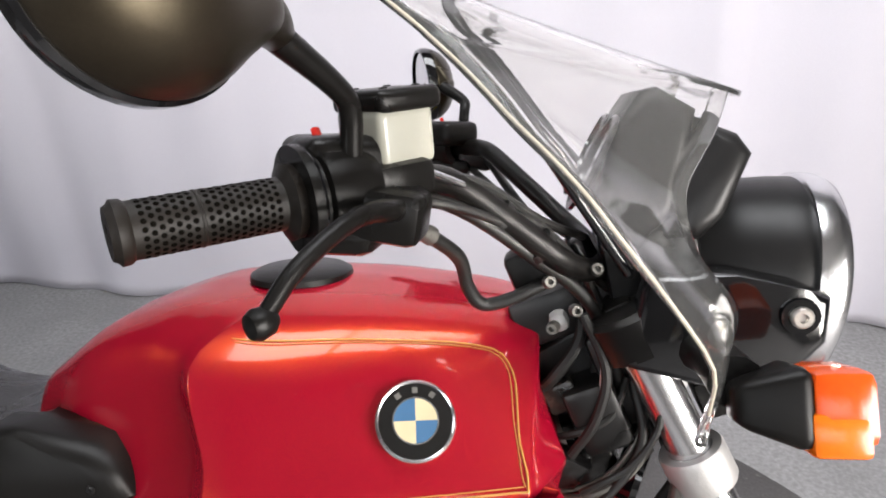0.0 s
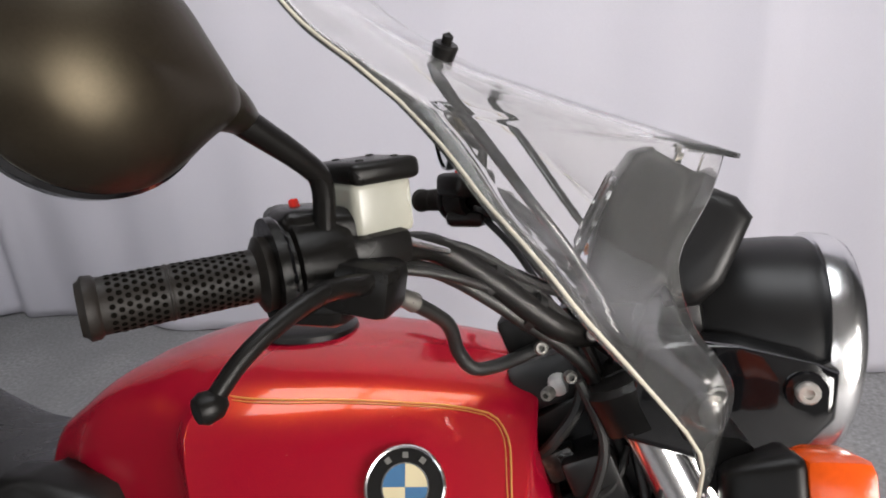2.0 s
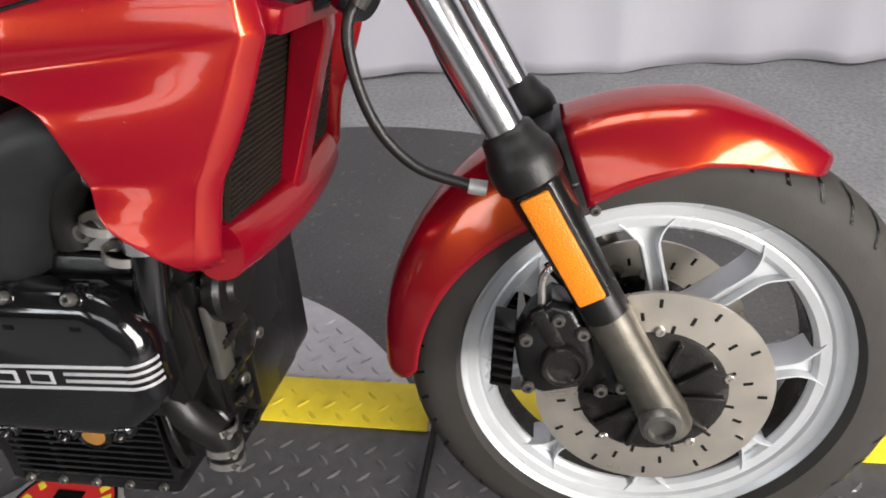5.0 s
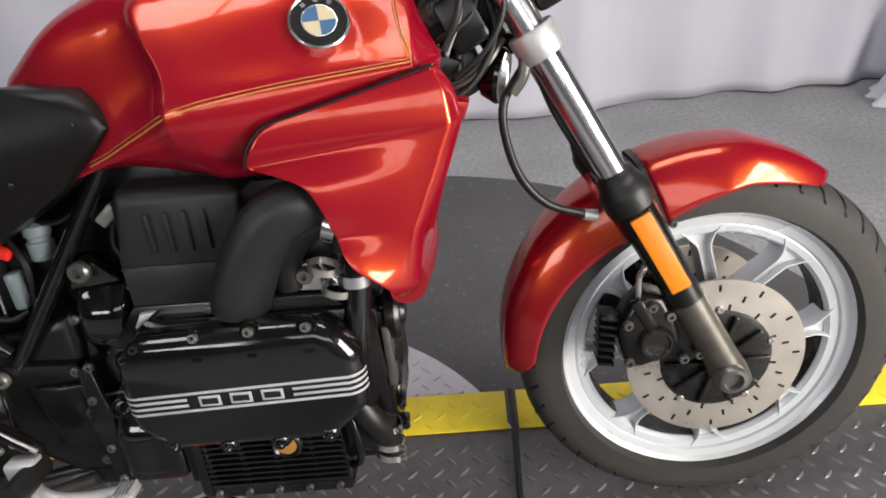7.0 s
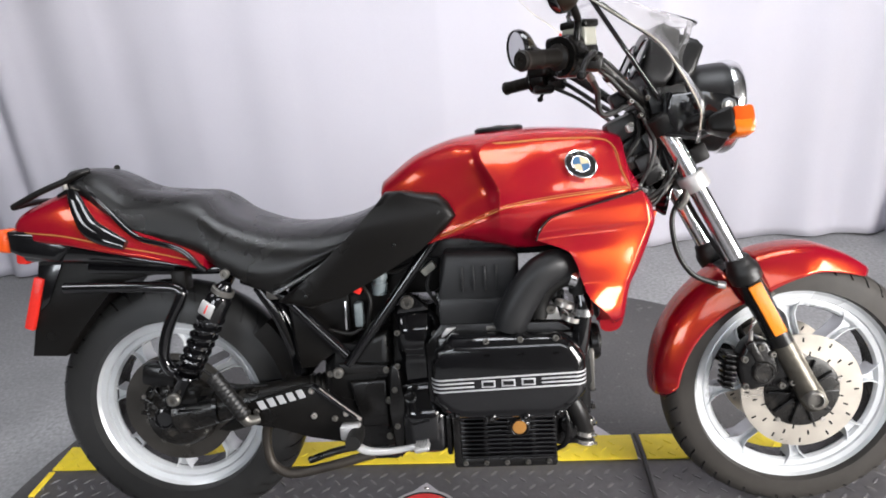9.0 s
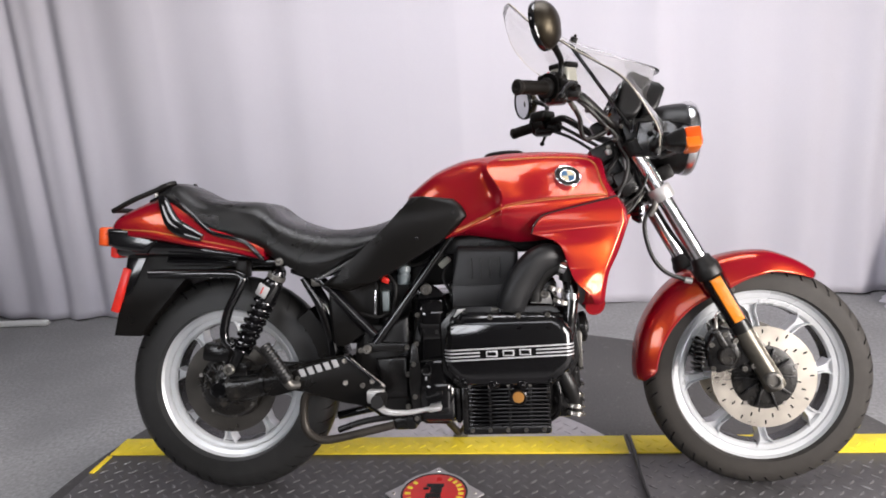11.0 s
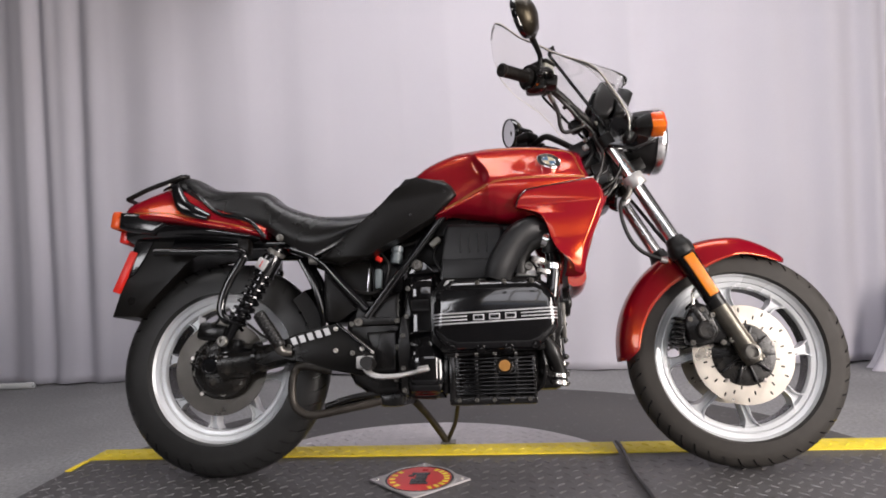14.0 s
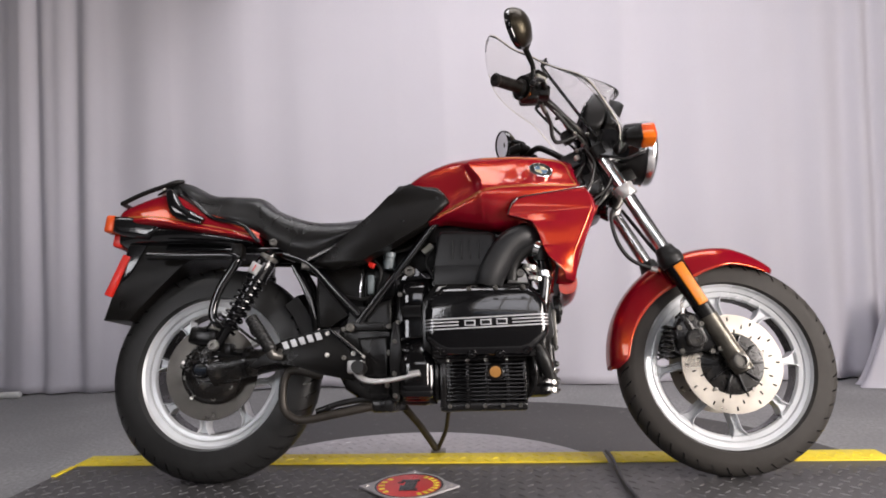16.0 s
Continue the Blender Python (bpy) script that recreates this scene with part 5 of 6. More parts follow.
for x, y, z, r in ((1.015, -0.11, 0.46, 0.009), (1.017, -0.13, 0.40, 0.008), (1.017, -0.06, 0.44, 0.009), (1.017, -0.10, 0.33, 0.009), (1.016, -0.04, 0.36, 0.008), (1.016, -0.12, 0.27, 0.008)):
    bolt((x, y, z), (1, -0.2, 0), r, DULL, front_case)
part("front_rib", block((1.012, -0.135, 0.40), (0.016, 0.02, 0.18), 0.004), CASE, front_case)
part("front_rib", block((1.014, -0.075, 0.38), (0.014, 0.012, 0.22), 0.003), CASE, front_case)
part("front_boss", turned((1.01, -0.09, 0.385), (1, -0.1, 0), [(0, 0.034), (0.014, 0.032), (0.018, 0.024), (0.014, 0.018), (0.014, 0)], 24), CASE, front_case)
part("water_pump", turned((0.982, -0.150, 0.292), (0.25, -1, 0), [(-0.03, 0.036), (0.006, 0.036), (0.014, 0.028), (0.014, 0.012), (0.022, 0.010), (0.022, 0)], 24), CASE, engine)
part("lower_hose", rod([(0.968, -0.175, 0.37), (0.985, -0.175, 0.33), (1.0, -0.155, 0.285), (1.003, -0.150, 0.245)], [0.017, 0.02, 0.021, 0.02], 16, 5), SOFT, engine, "black rubber lower hose")
for z in (0.300, 0.268, 0.248):
    part("hose_clip", turned((1.001, -0.152, z), (0.15, 0.1, 1), [(-0.005, 0.0215), (-0.005, 0.0238), (0.005, 0.0238), (0.005, 0.0215)], 20, True), STEEL, engine)
    part("clip_screw", rod([(1.018, -0.168, z), (1.026, -0.172, z)], 0.004, 8, 1), STEEL, engine)
part("coolant_elbow", rod([(0.985, -0.185, 0.455), (0.992, -0.188, 0.495), (0.998, -0.186, 0.535), (1.002, -0.18, 0.585), (0.995, -0.165, 0.64)], [0.018, 0.018, 0.0185, 0.020, 0.020], 18, 5), GLOSS, engine, "glossy black coolant elbow")
part("coolant_hose", rod([(0.992, -0.178, 0.608), (0.992, -0.182, 0.635), (0.968, -0.184, 0.645), (0.935, -0.180, 0.628), (0.912, -0.172, 0.595), (0.906, -0.165, 0.555)], 0.0205, 16, 5), SOFT, engine, "thick black rubber hose")
for p, ax in (((0.981, -0.184, 0.642), (-0.8, 0, 0.3)), ((1.0, -0.182, 0.566), (0.08, 0, 1))):
    part("hose_clip", turned(p, ax, [(-0.008, 0.0215), (-0.008, 0.0238), (0.008, 0.0238), (0.008, 0.0215)], 24, True), CHROME, engine, "bright hose clip")
fan = part("radiator_fan_motor", turned((1.034, -0.115, 0.474), (1, 0, 0), [(-0.01, 0), (-0.01, 0.040), (0.004, 0.042), (0.010, 0.038), (0.010, 0.02), (0.016, 0.016), (0.016, 0)], 28), CASE, engine, "round black motor behind the shroud")
part("fan_bracket", block((1.022, -0.14, 0.42), (0.012, 0.03, 0.10), 0.003), DULL, engine)
part("intake_manifold", block((0.82, -0.03, 0.565), (0.30, 0.20, 0.10), 0.02), CASE, engine)

# bell housing and gearbox
bell = part("bell_housing", plate([(0.572, 0.56), (0.60, 0.575), (0.665, 0.572), (0.685, 0.55), (0.69, 0.34), (0.685, 0.232), (0.655, 0.212), (0.59, 0.214), (0.572, 0.23), (0.565, 0.40)], -0.135, 0.15, 0.018, 1, 4), CASE, bike, "black clutch bell housing")
part("bell_flange", plate([(0.560, 0.44), (0.574, 0.452), (0.584, 0.44), (0.590, 0.36), (0.586, 0.232), (0.574, 0.218), (0.561, 0.232), (0.555, 0.34)], -0.158, -0.13, 0.006), CASE, bell)
rows = []
for k in range(45):                                  # one smooth casting: flat top, hollow waist, bulging starter below
    z = 0.578 - 0.362 * k / 44
    step = lambda a, b: min(1.0, max(0.0, (z - a) / (b - a)))
    soft = lambda q: q * q * (3 - 2 * q)
    out = 0.016 * soft(step(0.455, 0.50)) + 0.034 * (1 - soft(step(0.325, 0.400)))
    top = min(1.0, 8 * (k / 44), 8 * (1 - k / 44)) ** 0.5
    x0, x1 = (0.578, 0.672) if z > 0.37 else (0.578 + 0.004 * soft(step(0.30, 0.37)), 0.686)
    row = []
    for m in range(25):
        u = m / 24
        edge = (1 - abs(2 * u - 1) ** 5) ** 0.5
        row.append((x0 + (x1 - x0) * u, -(0.108 + (0.030 + out) * edge * top + 0.004 * math.sin(math.pi * u) * edge), z))
    rows.append(row)
part("bell_cover", grid_mesh(bmesh.new(), rows), GLOSS, bell, "smooth glossy casting over the starter motor", angle=80)
part("casting_crease", rod([(0.584, -0.149, 0.392), (0.60, -0.154, 0.398), (0.64, -0.155, 0.402), (0.668, -0.150, 0.400)], 0.0035, 8, 4), CASE, bell)
part("starter_hole", turned((0.605, -0.150, 0.368), (0, -0.85, 0.5), [(0, 0.016), (0.008, 0.015), (0.009, 0.012), (0.004, 0.010), (0.002, 0)], 24), CASE, bell)
part("starter_motor", block((0.634, -0.140, 0.287), (0.106, 0.062, 0.115), 0.024, None, 5), GLOSS, bell)
part("starter_end", block((0.690, -0.140, 0.275), (0.014, 0.05, 0.10), 0.006), CASE, bell)
for x, z in ((0.585, 0.525), (0.580, 0.445), (0.570, 0.39), (0.570, 0.30), (0.572, 0.24), (0.672, 0.52)):
    bolt((x, -0.156 if z < 0.44 else -0.152, z), (0, -1, 0), 0.007, DULL, bell)
gear = part("gearbox", plate([(0.40, 0.45), (0.45, 0.475), (0.50, 0.515), (0.565, 0.53), (0.568, 0.225), (0.48, 0.22), (0.42, 0.26), (0.385, 0.33)], -0.128, 0.13, 0.028, 1, 4), CASE, bike, "black gearbox housing")
part("gearbox_shelf", plate([(0.44, 0.452), (0.555, 0.446), (0.555, 0.425), (0.45, 0.425)], -0.145, -0.12, 0.006), CASE, gear)
part("gearbox_panel", plate([(0.46, 0.405), (0.55, 0.41), (0.55, 0.29), (0.48, 0.29)], -0.139, -0.12, 0.010, 1, 3), CASE, gear)
for x, z in ((0.552, 0.435), (0.552, 0.36), (0.548, 0.27), (0.42, 0.43)):
    bolt((x, -0.144, z), (0, -1, 0), 0.008, DULL, gear)

# air box and intake
air = part("air_box", plate([(0.689, 0.545), (0.688, 0.612), (0.694, 0.69), (0.706, 0.708), (0.85, 0.702), (0.868, 0.69), (0.866, 0.61), (0.82, 0.535), (0.70, 0.530)], -0.170, 0.12, 0.016, 1, 4), MOULD, bike, "black plastic air box")
part("lower_half", plate([(0.686, 0.528), (0.686, 0.606), (0.866, 0.602), (0.825, 0.530)], -0.174, -0.10, 0.008), MOULD, air)
for k in range(4):
    part("rib", block((0.742 + 0.0252 * k, -0.1715, 0.648), (0.004, 0.010, 0.056), 0.0015, tilt_y(0)), MOULD, air)
duct_pts = [(0.842, -0.182, 0.540), (0.852, -0.188, 0.568), (0.880, -0.190, 0.618), (0.912, -0.190, 0.655), (0.945, -0.184, 0.668), (0.980, -0.165, 0.655)]
part("intake_duct", rod(duct_pts, [0.042, 0.044, 0.045, 0.045, 0.043, 0.038], 24, 6, 0.8), MOULD, air, "bent black plastic intake duct")
part("clip", block((0.80, -0.178, 0.535), (0.022, 0.01, 0.012), 0.003), DULL, air)
part("throttle_bracket", plate([(0.895, 0.548), (0.955, 0.545), (0.948, 0.572), (0.935, 0.588), (0.915, 0.578)], -0.172, -0.155, 0.003), ALU, engine, "bare metal bracket")
bolt((0.932, -0.173, 0.572), (0, -1, 0), 0.012, DULL, engine, "bolt", 0.012)
part("throttle_rod", rod([(0.95, -0.165, 0.585), (0.962, -0.168, 0.566), (0.978, -0.17, 0.548)], 0.003, 8, 2), STEEL, engine)

# ---- frame tubes ----
for s in (-1, 1):
    part("frame_tube", rod([(0.700, s * 0.135, 0.755), (0.678, s * 0.135, 0.726), (0.57, s * 0.135, 0.586), (0.462, s * 0.135, 0.447)], 0.0125, 14, 3), GLOSS, bike, "black frame tube")
    part("frame_tube", rod([(0.23, s * 0.125, 0.665), (0.315, s * 0.13, 0.628), (0.39, s * 0.135, 0.548), (0.462, s * 0.135, 0.470)], 0.0135, 14, 3), GLOSS, bike)
    part("frame_tube", rod([(-0.16, s * 0.08, 0.70), (0.1, s * 0.1, 0.69), (0.4, s * 0.11, 0.69), (0.68, s * 0.11, 0.745), (1.0, s * 0.07, 0.76), (1.18, s * 0.03, 0.84)], 0.0145, 14, 4), GLOSS, bike)
    bolt((0.440, s * 0.148, 0.434), (0, s, 0), 0.013, DULL, bike, "frame_bolt", 0.01)
part("frame_gusset", plate([(0.335, 0.585), (0.345, 0.440), (0.375, 0.440), (0.43, 0.475)], -0.125, -0.118, 0.002), BLACK, bike)
part("engine_mount", plate([(0.585, 0.565), (0.66, 0.572), (0.655, 0.585), (0.628, 0.60), (0.615, 0.612), (0.598, 0.60)], -0.14, -0.12, 0.004), GLOSS, bike)
bolt((0.612, -0.142, 0.594), (0, -1, 0), 0.016, DULL, bike, "frame_bolt", 0.012)
part("seat_strut", rod([(0.255, -0.09, 0.64), (0.30, -0.085, 0.56), (0.325, -0.08, 0.47), (0.33, -0.075, 0.41)], [0.02, 0.024, 0.022, 0.02], 14, 5, 0.5), GLOSS, bike, "black inner mudguard strut")
part("inner_mudguard", grid_mesh(bmesh.new(), [[(REAR.x + r * math.cos(radians(a)), y, REAR.z + r * math.sin(radians(a))) for y, r in ((-0.085, 0.30), (-0.08, 0.345), (-0.05, 0.36), (0, 0.364), (0.05, 0.36), (0.08, 0.345), (0.085, 0.30))]
                                               for a in np.linspace(12, 40, 10)]), BLACK, bike, "black inner rear mudguard")
# parts seen behind the frame: filter, bottle, wiring
part("fuel_filter", turned((0.546, -0.11, 0.608), (0.05, 0, 1), [(0, 0), (0, 0.017), (0.026, 0.019), (0.028, 0.016), (0.034, 0.016), (0.036, 0.019), (0.050, 0.019), (0.054, 0.01), (0.054, 0)], 20), PALE, bike, "pale plastic fluid bottle")
part("bottle", block((0.494, -0.112, 0.563), (0.020, 0.03, 0.058), 0.005), PALE, bike, "pale translucent overflow bottle")
part("bright_strip", block((0.463, -0.118, 0.560), (0.006, 0.006, 0.075), 0.002, tilt_y(-3)), CHROME, bike)
part("relay_box", block((0.625, -0.02, 0.655), (0.13, 0.15, 0.11), 0.01), BLACK, bike)
part("battery", block((0.50, -0.02, 0.59), (0.13, 0.13, 0.16), 0.006), BLACK, bike)
part("battery_box", block((0.395, -0.02, 0.535), (0.15, 0.15, 0.19), 0.012), BLACK, bike)
# black block added to keep the gap under the tank dark
part("gap_filler", block((0.80, 0, 0.712), (0.34, 0.22, 0.055), 0.01), CASE, bike)
part("red_connector", block((0.495, -0.118, 0.622), (0.02, 0.014, 0.016), 0.003, tilt_y(-25)), REDLENS, bike, "small red connector")
part("plug_connector", block((0.665, -0.12, 0.665), (0.035, 0.02, 0.018), 0.003, tilt_y(40)), MILK, bike)
for pts in ([(0.50, -0.11, 0.64), (0.525, -0.125, 0.60), (0.515, -0.12, 0.54), (0.52, -0.12, 0.49)], [(0.67, -0.12, 0.66), (0.66, -0.125, 0.62), (0.68, -0.125, 0.58)],
            [(0.55, -0.11, 0.66), (0.60, -0.125, 0.665), (0.655, -0.12, 0.70)], [(0.42, -0.12, 0.53), (0.47, -0.125, 0.52), (0.50, -0.12, 0.53)]):
    part("wire", rod(pts, 0.0045, 8, 5), SOFT, bike)

# ---- seat ----
SEATS = [(-0.195, [(0, 0.938), (0.045, 0.934), (0.07, 0.918), (0.075, 0.895), (0.06, 0.885)]),
         (-0.12, [(0, 0.932), (0.06, 0.926), (0.10, 0.902), (0.112, 0.868), (0.10, 0.85)]),
         (-0.03, [(0, 0.885), (0.07, 0.880), (0.122, 0.852), (0.142, 0.808), (0.13, 0.788)]),
         (0.06, [(0, 0.868), (0.08, 0.866), (0.132, 0.842), (0.152, 0.788), (0.145, 0.762)]),
         (0.14, [(0, 0.858), (0.085, 0.855), (0.14, 0.826), (0.158, 0.765), (0.148, 0.730)]),
         (0.20, [(0, 0.812), (0.09, 0.810), (0.148, 0.785), (0.168, 0.722), (0.155, 0.690)]),
         (0.28, [(0, 0.782), (0.09, 0.778), (0.150, 0.752), (0.172, 0.688), (0.158, 0.645)]),
         (0.34, [(0, 0.772), (0.088, 0.768), (0.148, 0.742), (0.170, 0.688), (0.156, 0.640)]),
         (0.42, [(0, 0.775), (0.085, 0.770), (0.142, 0.746), (0.166, 0.712), (0.15, 0.685)]),
         (0.50, [(0, 0.792), (0.075, 0.788), (0.126, 0.768), (0.150, 0.745), (0.14, 0.725)]),
         (0.57, [(0, 0.830), (0.065, 0.825), (0.110, 0.805), (0.128, 0.785), (0.12, 0.765)]),
         (0.612, [(0, 0.880), (0.05, 0.875), (0.085, 0.858), (0.095, 0.835), (0.085, 0.81)])]
seat = part("seat", loft(SEATS, 5, 5), SEAT, bike, "long black vinyl seat with a raised passenger step", angle=60)
for s in (-1, 1):
    part("seat_trim", rod([(0.315, s * 0.168, 0.634), (0.40, s * 0.168, 0.676), (0.48, s * 0.160, 0.726), (0.535, s * 0.15, 0.775), (0.565, s * 0.14, 0.815)], 0.005, 8, 5), CHROME, seat, "thin bright trim strip")
    part("seat_base", rod([(-0.150, s * 0.070, 0.905), (-0.115, s * 0.105, 0.882), (-0.06, s * 0.134, 0.838), (-0.02, s * 0.148, 0.800), (0.02, s * 0.158, 0.774), (0.08, s * 0.165, 0.758), (0.118, s * 0.168, 0.742), (0.150, s * 0.168, 0.708), (0.162, s * 0.165, 0.695)], 0.0065, 10, 5), GLOSS, seat, "glossy black seat base edge")
    panel = part("side_panel", plate([(0.325, 0.617), (0.40, 0.598), (0.475, 0.622), (0.565, 0.668), (0.66, 0.722), (0.715, 0.762), (0.738, 0.79), (0.722, 0.818), (0.70, 0.838), (0.62, 0.848), (0.585, 0.848), (0.558, 0.815), (0.515, 0.77), (0.40, 0.67)],
                                     s * 0.13, s * 0.192, 0.02, 1, 4), BLACK, bike, "matt black side panel between seat and tank", angle=50)

# ---- tail ----
TAIL = [(-0.322, [(0, 0.842), (0.05, 0.840), (0.085, 0.826), (0.100, 0.806), (0.090, 0.785), (0, 0.78)]),
        (-0.29, [(0, 0.858), (0.06, 0.855), (0.105, 0.836), (0.122, 0.803), (0.112, 0.778), (0, 0.775)]),
        (-0.17, [(0, 0.900), (0.065, 0.893), (0.120, 0.862), (0.150, 0.795), (0.140, 0.765), (0, 0.76)]),
        (-0.07, [(0, 0.872), (0.07, 0.866), (0.128, 0.836), (0.160, 0.772), (0.150, 0.745), (0, 0.74)]),
        (0.05, [(0, 0.82), (0.09, 0.81), (0.140, 0.785), (0.162, 0.745), (0.155, 0.722), (0, 0.72)]),
        (0.160, [(0, 0.79), (0.1, 0.78), (0.145, 0.735), (0.162, 0.712), (0.157, 0.695), (0, 0.70)])]
tail = part("tail_cowl", loft(TAIL, 5, 6), RED, bike, "red tail cowl with a gold pinstripe", angle=60)
part("under_tail", loft([(-0.318, [(0, 0.785), (0.06, 0.785), (0.088, 0.775), (0.09, 0.735), (0.07, 0.722), (0, 0.72)]), (-0.22, [(0, 0.78), (0.09, 0.78), (0.118, 0.770), (0.118, 0.735), (0.09, 0.716), (0, 0.715)]),
                         (-0.05, [(0, 0.75), (0.10, 0.75), (0.146, 0.742), (0.138, 0.718), (0.10, 0.705), (0, 0.70)]), (0.14, [(0, 0.71), (0.1, 0.71), (0.148, 0.702), (0.138, 0.690), (0.1, 0.68), (0, 0.68)])], 4, 4), GLOSS, bike, "glossy black lower tail", angle=60)
for s in (-1, 1):
    part("pinstripe", rod([(-0.315, s * 0.104, 0.806), (-0.29, s * 0.1232, 0.801), (-0.17, s * 0.1513, 0.790), (-0.07, s * 0.1612, 0.768), (0.05, s * 0.163, 0.741), (0.145, s * 0.163, 0.716)], 0.0016, 6, 5), GOLD, tail, "thin gold pinstripe")
    grab = part("grab_handle", rod([(-0.200, s * 0.098, 0.880), (-0.165, s * 0.108, 0.889), (-0.145, s * 0.124, 0.872), (-0.125, s * 0.140, 0.838), (-0.100, s * 0.154, 0.806), (-0.060, s * 0.164, 0.784), (-0.014, s * 0.168, 0.764)], [0.006, 0.009, 0.015, 0.019, 0.022, 0.020, 0.012], 14, 6, 0.6), GLOSS, bike, "black grab handle let into the cowl")
    sig = part("rear_indicator", plate([(-0.321, 0.806), (-0.246, 0.800), (-0.160, 0.764), (-0.205, 0.727), (-0.292, 0.742), (-0.321, 0.756)], s * 0.075, s * 0.136, 0.014, 1, 4), GLOSS, bike, "smoked rear indicator with an orange lens")
    part("lens", block((-0.333, s * 0.106, 0.782), (0.034, 0.050, 0.056), 0.009, tilt_y(-6), 3), TAILLENS, sig, "orange rear indicator lens")
    part("luggage_rail", rod([(-0.325, s * 0.088, 0.858), (-0.255, s * 0.092, 0.888), (-0.182, s * 0.088, 0.914), (-0.155, s * 0.078, 0.928), (-0.14, s * 0.06, 0.934)], 0.0075, 12, 4), BLACK, bike, "black luggage rail over the tail")
    part("rail_post", rod([(-0.19, s * 0.086, 0.912), (-0.188, s * 0.084, 0.88)], 0.006, 8, 1), STEEL, bike)
for x, z in ((-0.322, 0.858),):
    part("rail_cross_bar", rod([(x, -0.09, z), (x - 0.006, 0, z + 0.004), (x, 0.09, z)], 0.0075, 12, 4), BLACK, bike)
lampb = part("tail_lamp", block((-0.330, 0, 0.742), (0.03, 0.17, 0.05), 0.008, tilt_y(-6)), REDLENS, bike, "red tail lamp under the cowl")
flap = part("rear_mudguard", plate([(-0.288, 0.728), (-0.315, 0.60), (-0.347, 0.484), (-0.262, 0.480), (-0.19, 0.565), (-0.118, 0.640), (-0.09, 0.668), (0.04, 0.684), (0.14, 0.682), (0.15, 0.70)], -0.088, 0.088, 0.006), BLACK, bike, "black rear mudguard flap")
part("flap_brace", plate([(-0.285, 0.715), (-0.225, 0.715), (-0.275, 0.62), (-0.300, 0.60)], -0.094, -0.086, 0.003), GLOSS, flap)
for s in (-1, 1):
    part("side_reflector", block((-0.3095, s * 0.094, 0.621), (0.024, 0.014, 0.137), 0.004, tilt_y(-21)), REDLENS, flap, "long red side reflector")
    part("pannier_rail", rod([(-0.185, s * 0.150, 0.668), (-0.05, s * 0.152, 0.664), (0.065, s * 0.155, 0.659), (0.094, s * 0.157, 0.648), (0.090, s * 0.158, 0.628), (0.052, s * 0.158, 0.562), (0.035, s * 0.158, 0.51), (0.034, s * 0.158, 0.478), (0.05, s * 0.157, 0.455), (0.08, s * 0.15, 0.45)], 0.0130, 14, 5), GLOSS, bike, "black tubular pannier rail")
    part("rail_bracket", block((0.09, s * 0.135, 0.672), (0.035, 0.04, 0.05), 0.006), BLACK, bike)

# ---- rear suspension and final drive ----
s0, s1 = Vector((0.047, -0.150, 0.391)), Vector((0.208, -0.162, 0.668))
sd = (s1 - s0).normalized()
shock = part("shock_absorber", turned(s0, sd, [(-0.012, 0), (-0.012, 0.014), (0.05, 0.016), (0.06, 0.020), (0.20, 0.020), (0.30, 0.020), (0.315, 0.012), (0.315, 0)], 20), GLOSS, bike, "black rear shock absorber with a coil spring")
u, w = sd.orthogonal().normalized(), sd.cross(sd.orthogonal().normalized())
coil = [s0 + sd * (0.050 + 0.175 * k / 96) + (u * math.cos(k * 2 * math.pi / 12) + w * math.sin(k * 2 * math.pi / 12)) * 0.027 for k in range(97)]
part("spring", rod(coil, 0.0055, 8, 1), GLOSS, shock, "black coil spring")
part("top_sleeve", turned(s0, sd, [(0.218, 0.018), (0.218, 0.0285), (0.275, 0.0285), (0.285, 0.024), (0.285, 0.019)], 24), GLOSS, shock)
part("top_ring", turned(s0, sd, [(0.288, 0.021), (0.290, 0.026), (0.300, 0.026), (0.302, 0.021)], 24), DULL, shock)
part("sticker", block(s0 + sd * 0.247 + Vector((-0.009, -0.0265, 0.006)), (0.034, 0.006, 0.036), 0.003, tilt_y(60) @ Matrix.Rotation(radians(-14), 3, "X")), ALU, shock, "silver and red sticker")
part("sticker_bar", block(s0 + sd * 0.247 + Vector((-0.009, -0.0285, 0.006)), (0.022, 0.004, 0.004), 0.001, tilt_y(60) @ Matrix.Rotation(radians(-14), 3, "X")), REDLENS, shock)
bolt(s0 + Vector((0, -0.016, 0)), (0, -1, 0), 0.016, DULL, shock, "mount_bolt", 0.012)
bolt(s1 + Vector((0.004, -0.014, 0.02)), (0, -1, 0), 0.011, DULL, shock, "mount_bolt", 0.010)
fd = part("final_drive", turned((0.01, 0, 0.318), (0, -1, 0), [(0.04, 0), (0.04, 0.088), (0.06, 0.092), (0.085, 0.086), (0.105, 0.072), (0.112, 0.046), (0.112, 0.03), (0.125, 0.026), (0.125, 0.018), (0.119, 0.016), (0.119, 0)], 40), GRIME, bike, "dusty black final drive housing")
for k in range(7):
    a = radians(20 + k * 25)
    part("rib", block((0.01 + 0.058 * math.cos(a), -0.101, 0.318 + 0.058 * math.sin(a)), (0.06, 0.016, 0.007), 0.002, tilt_y(math.degrees(a))), GRIME, fd)
for k in range(8):
    a = radians(k * 45 + 10)
    bolt((0.01 + 0.078 * math.cos(a), -0.092, 0.318 + 0.078 * math.sin(a)), (0, -1, 0), 0.007, DULL, fd)
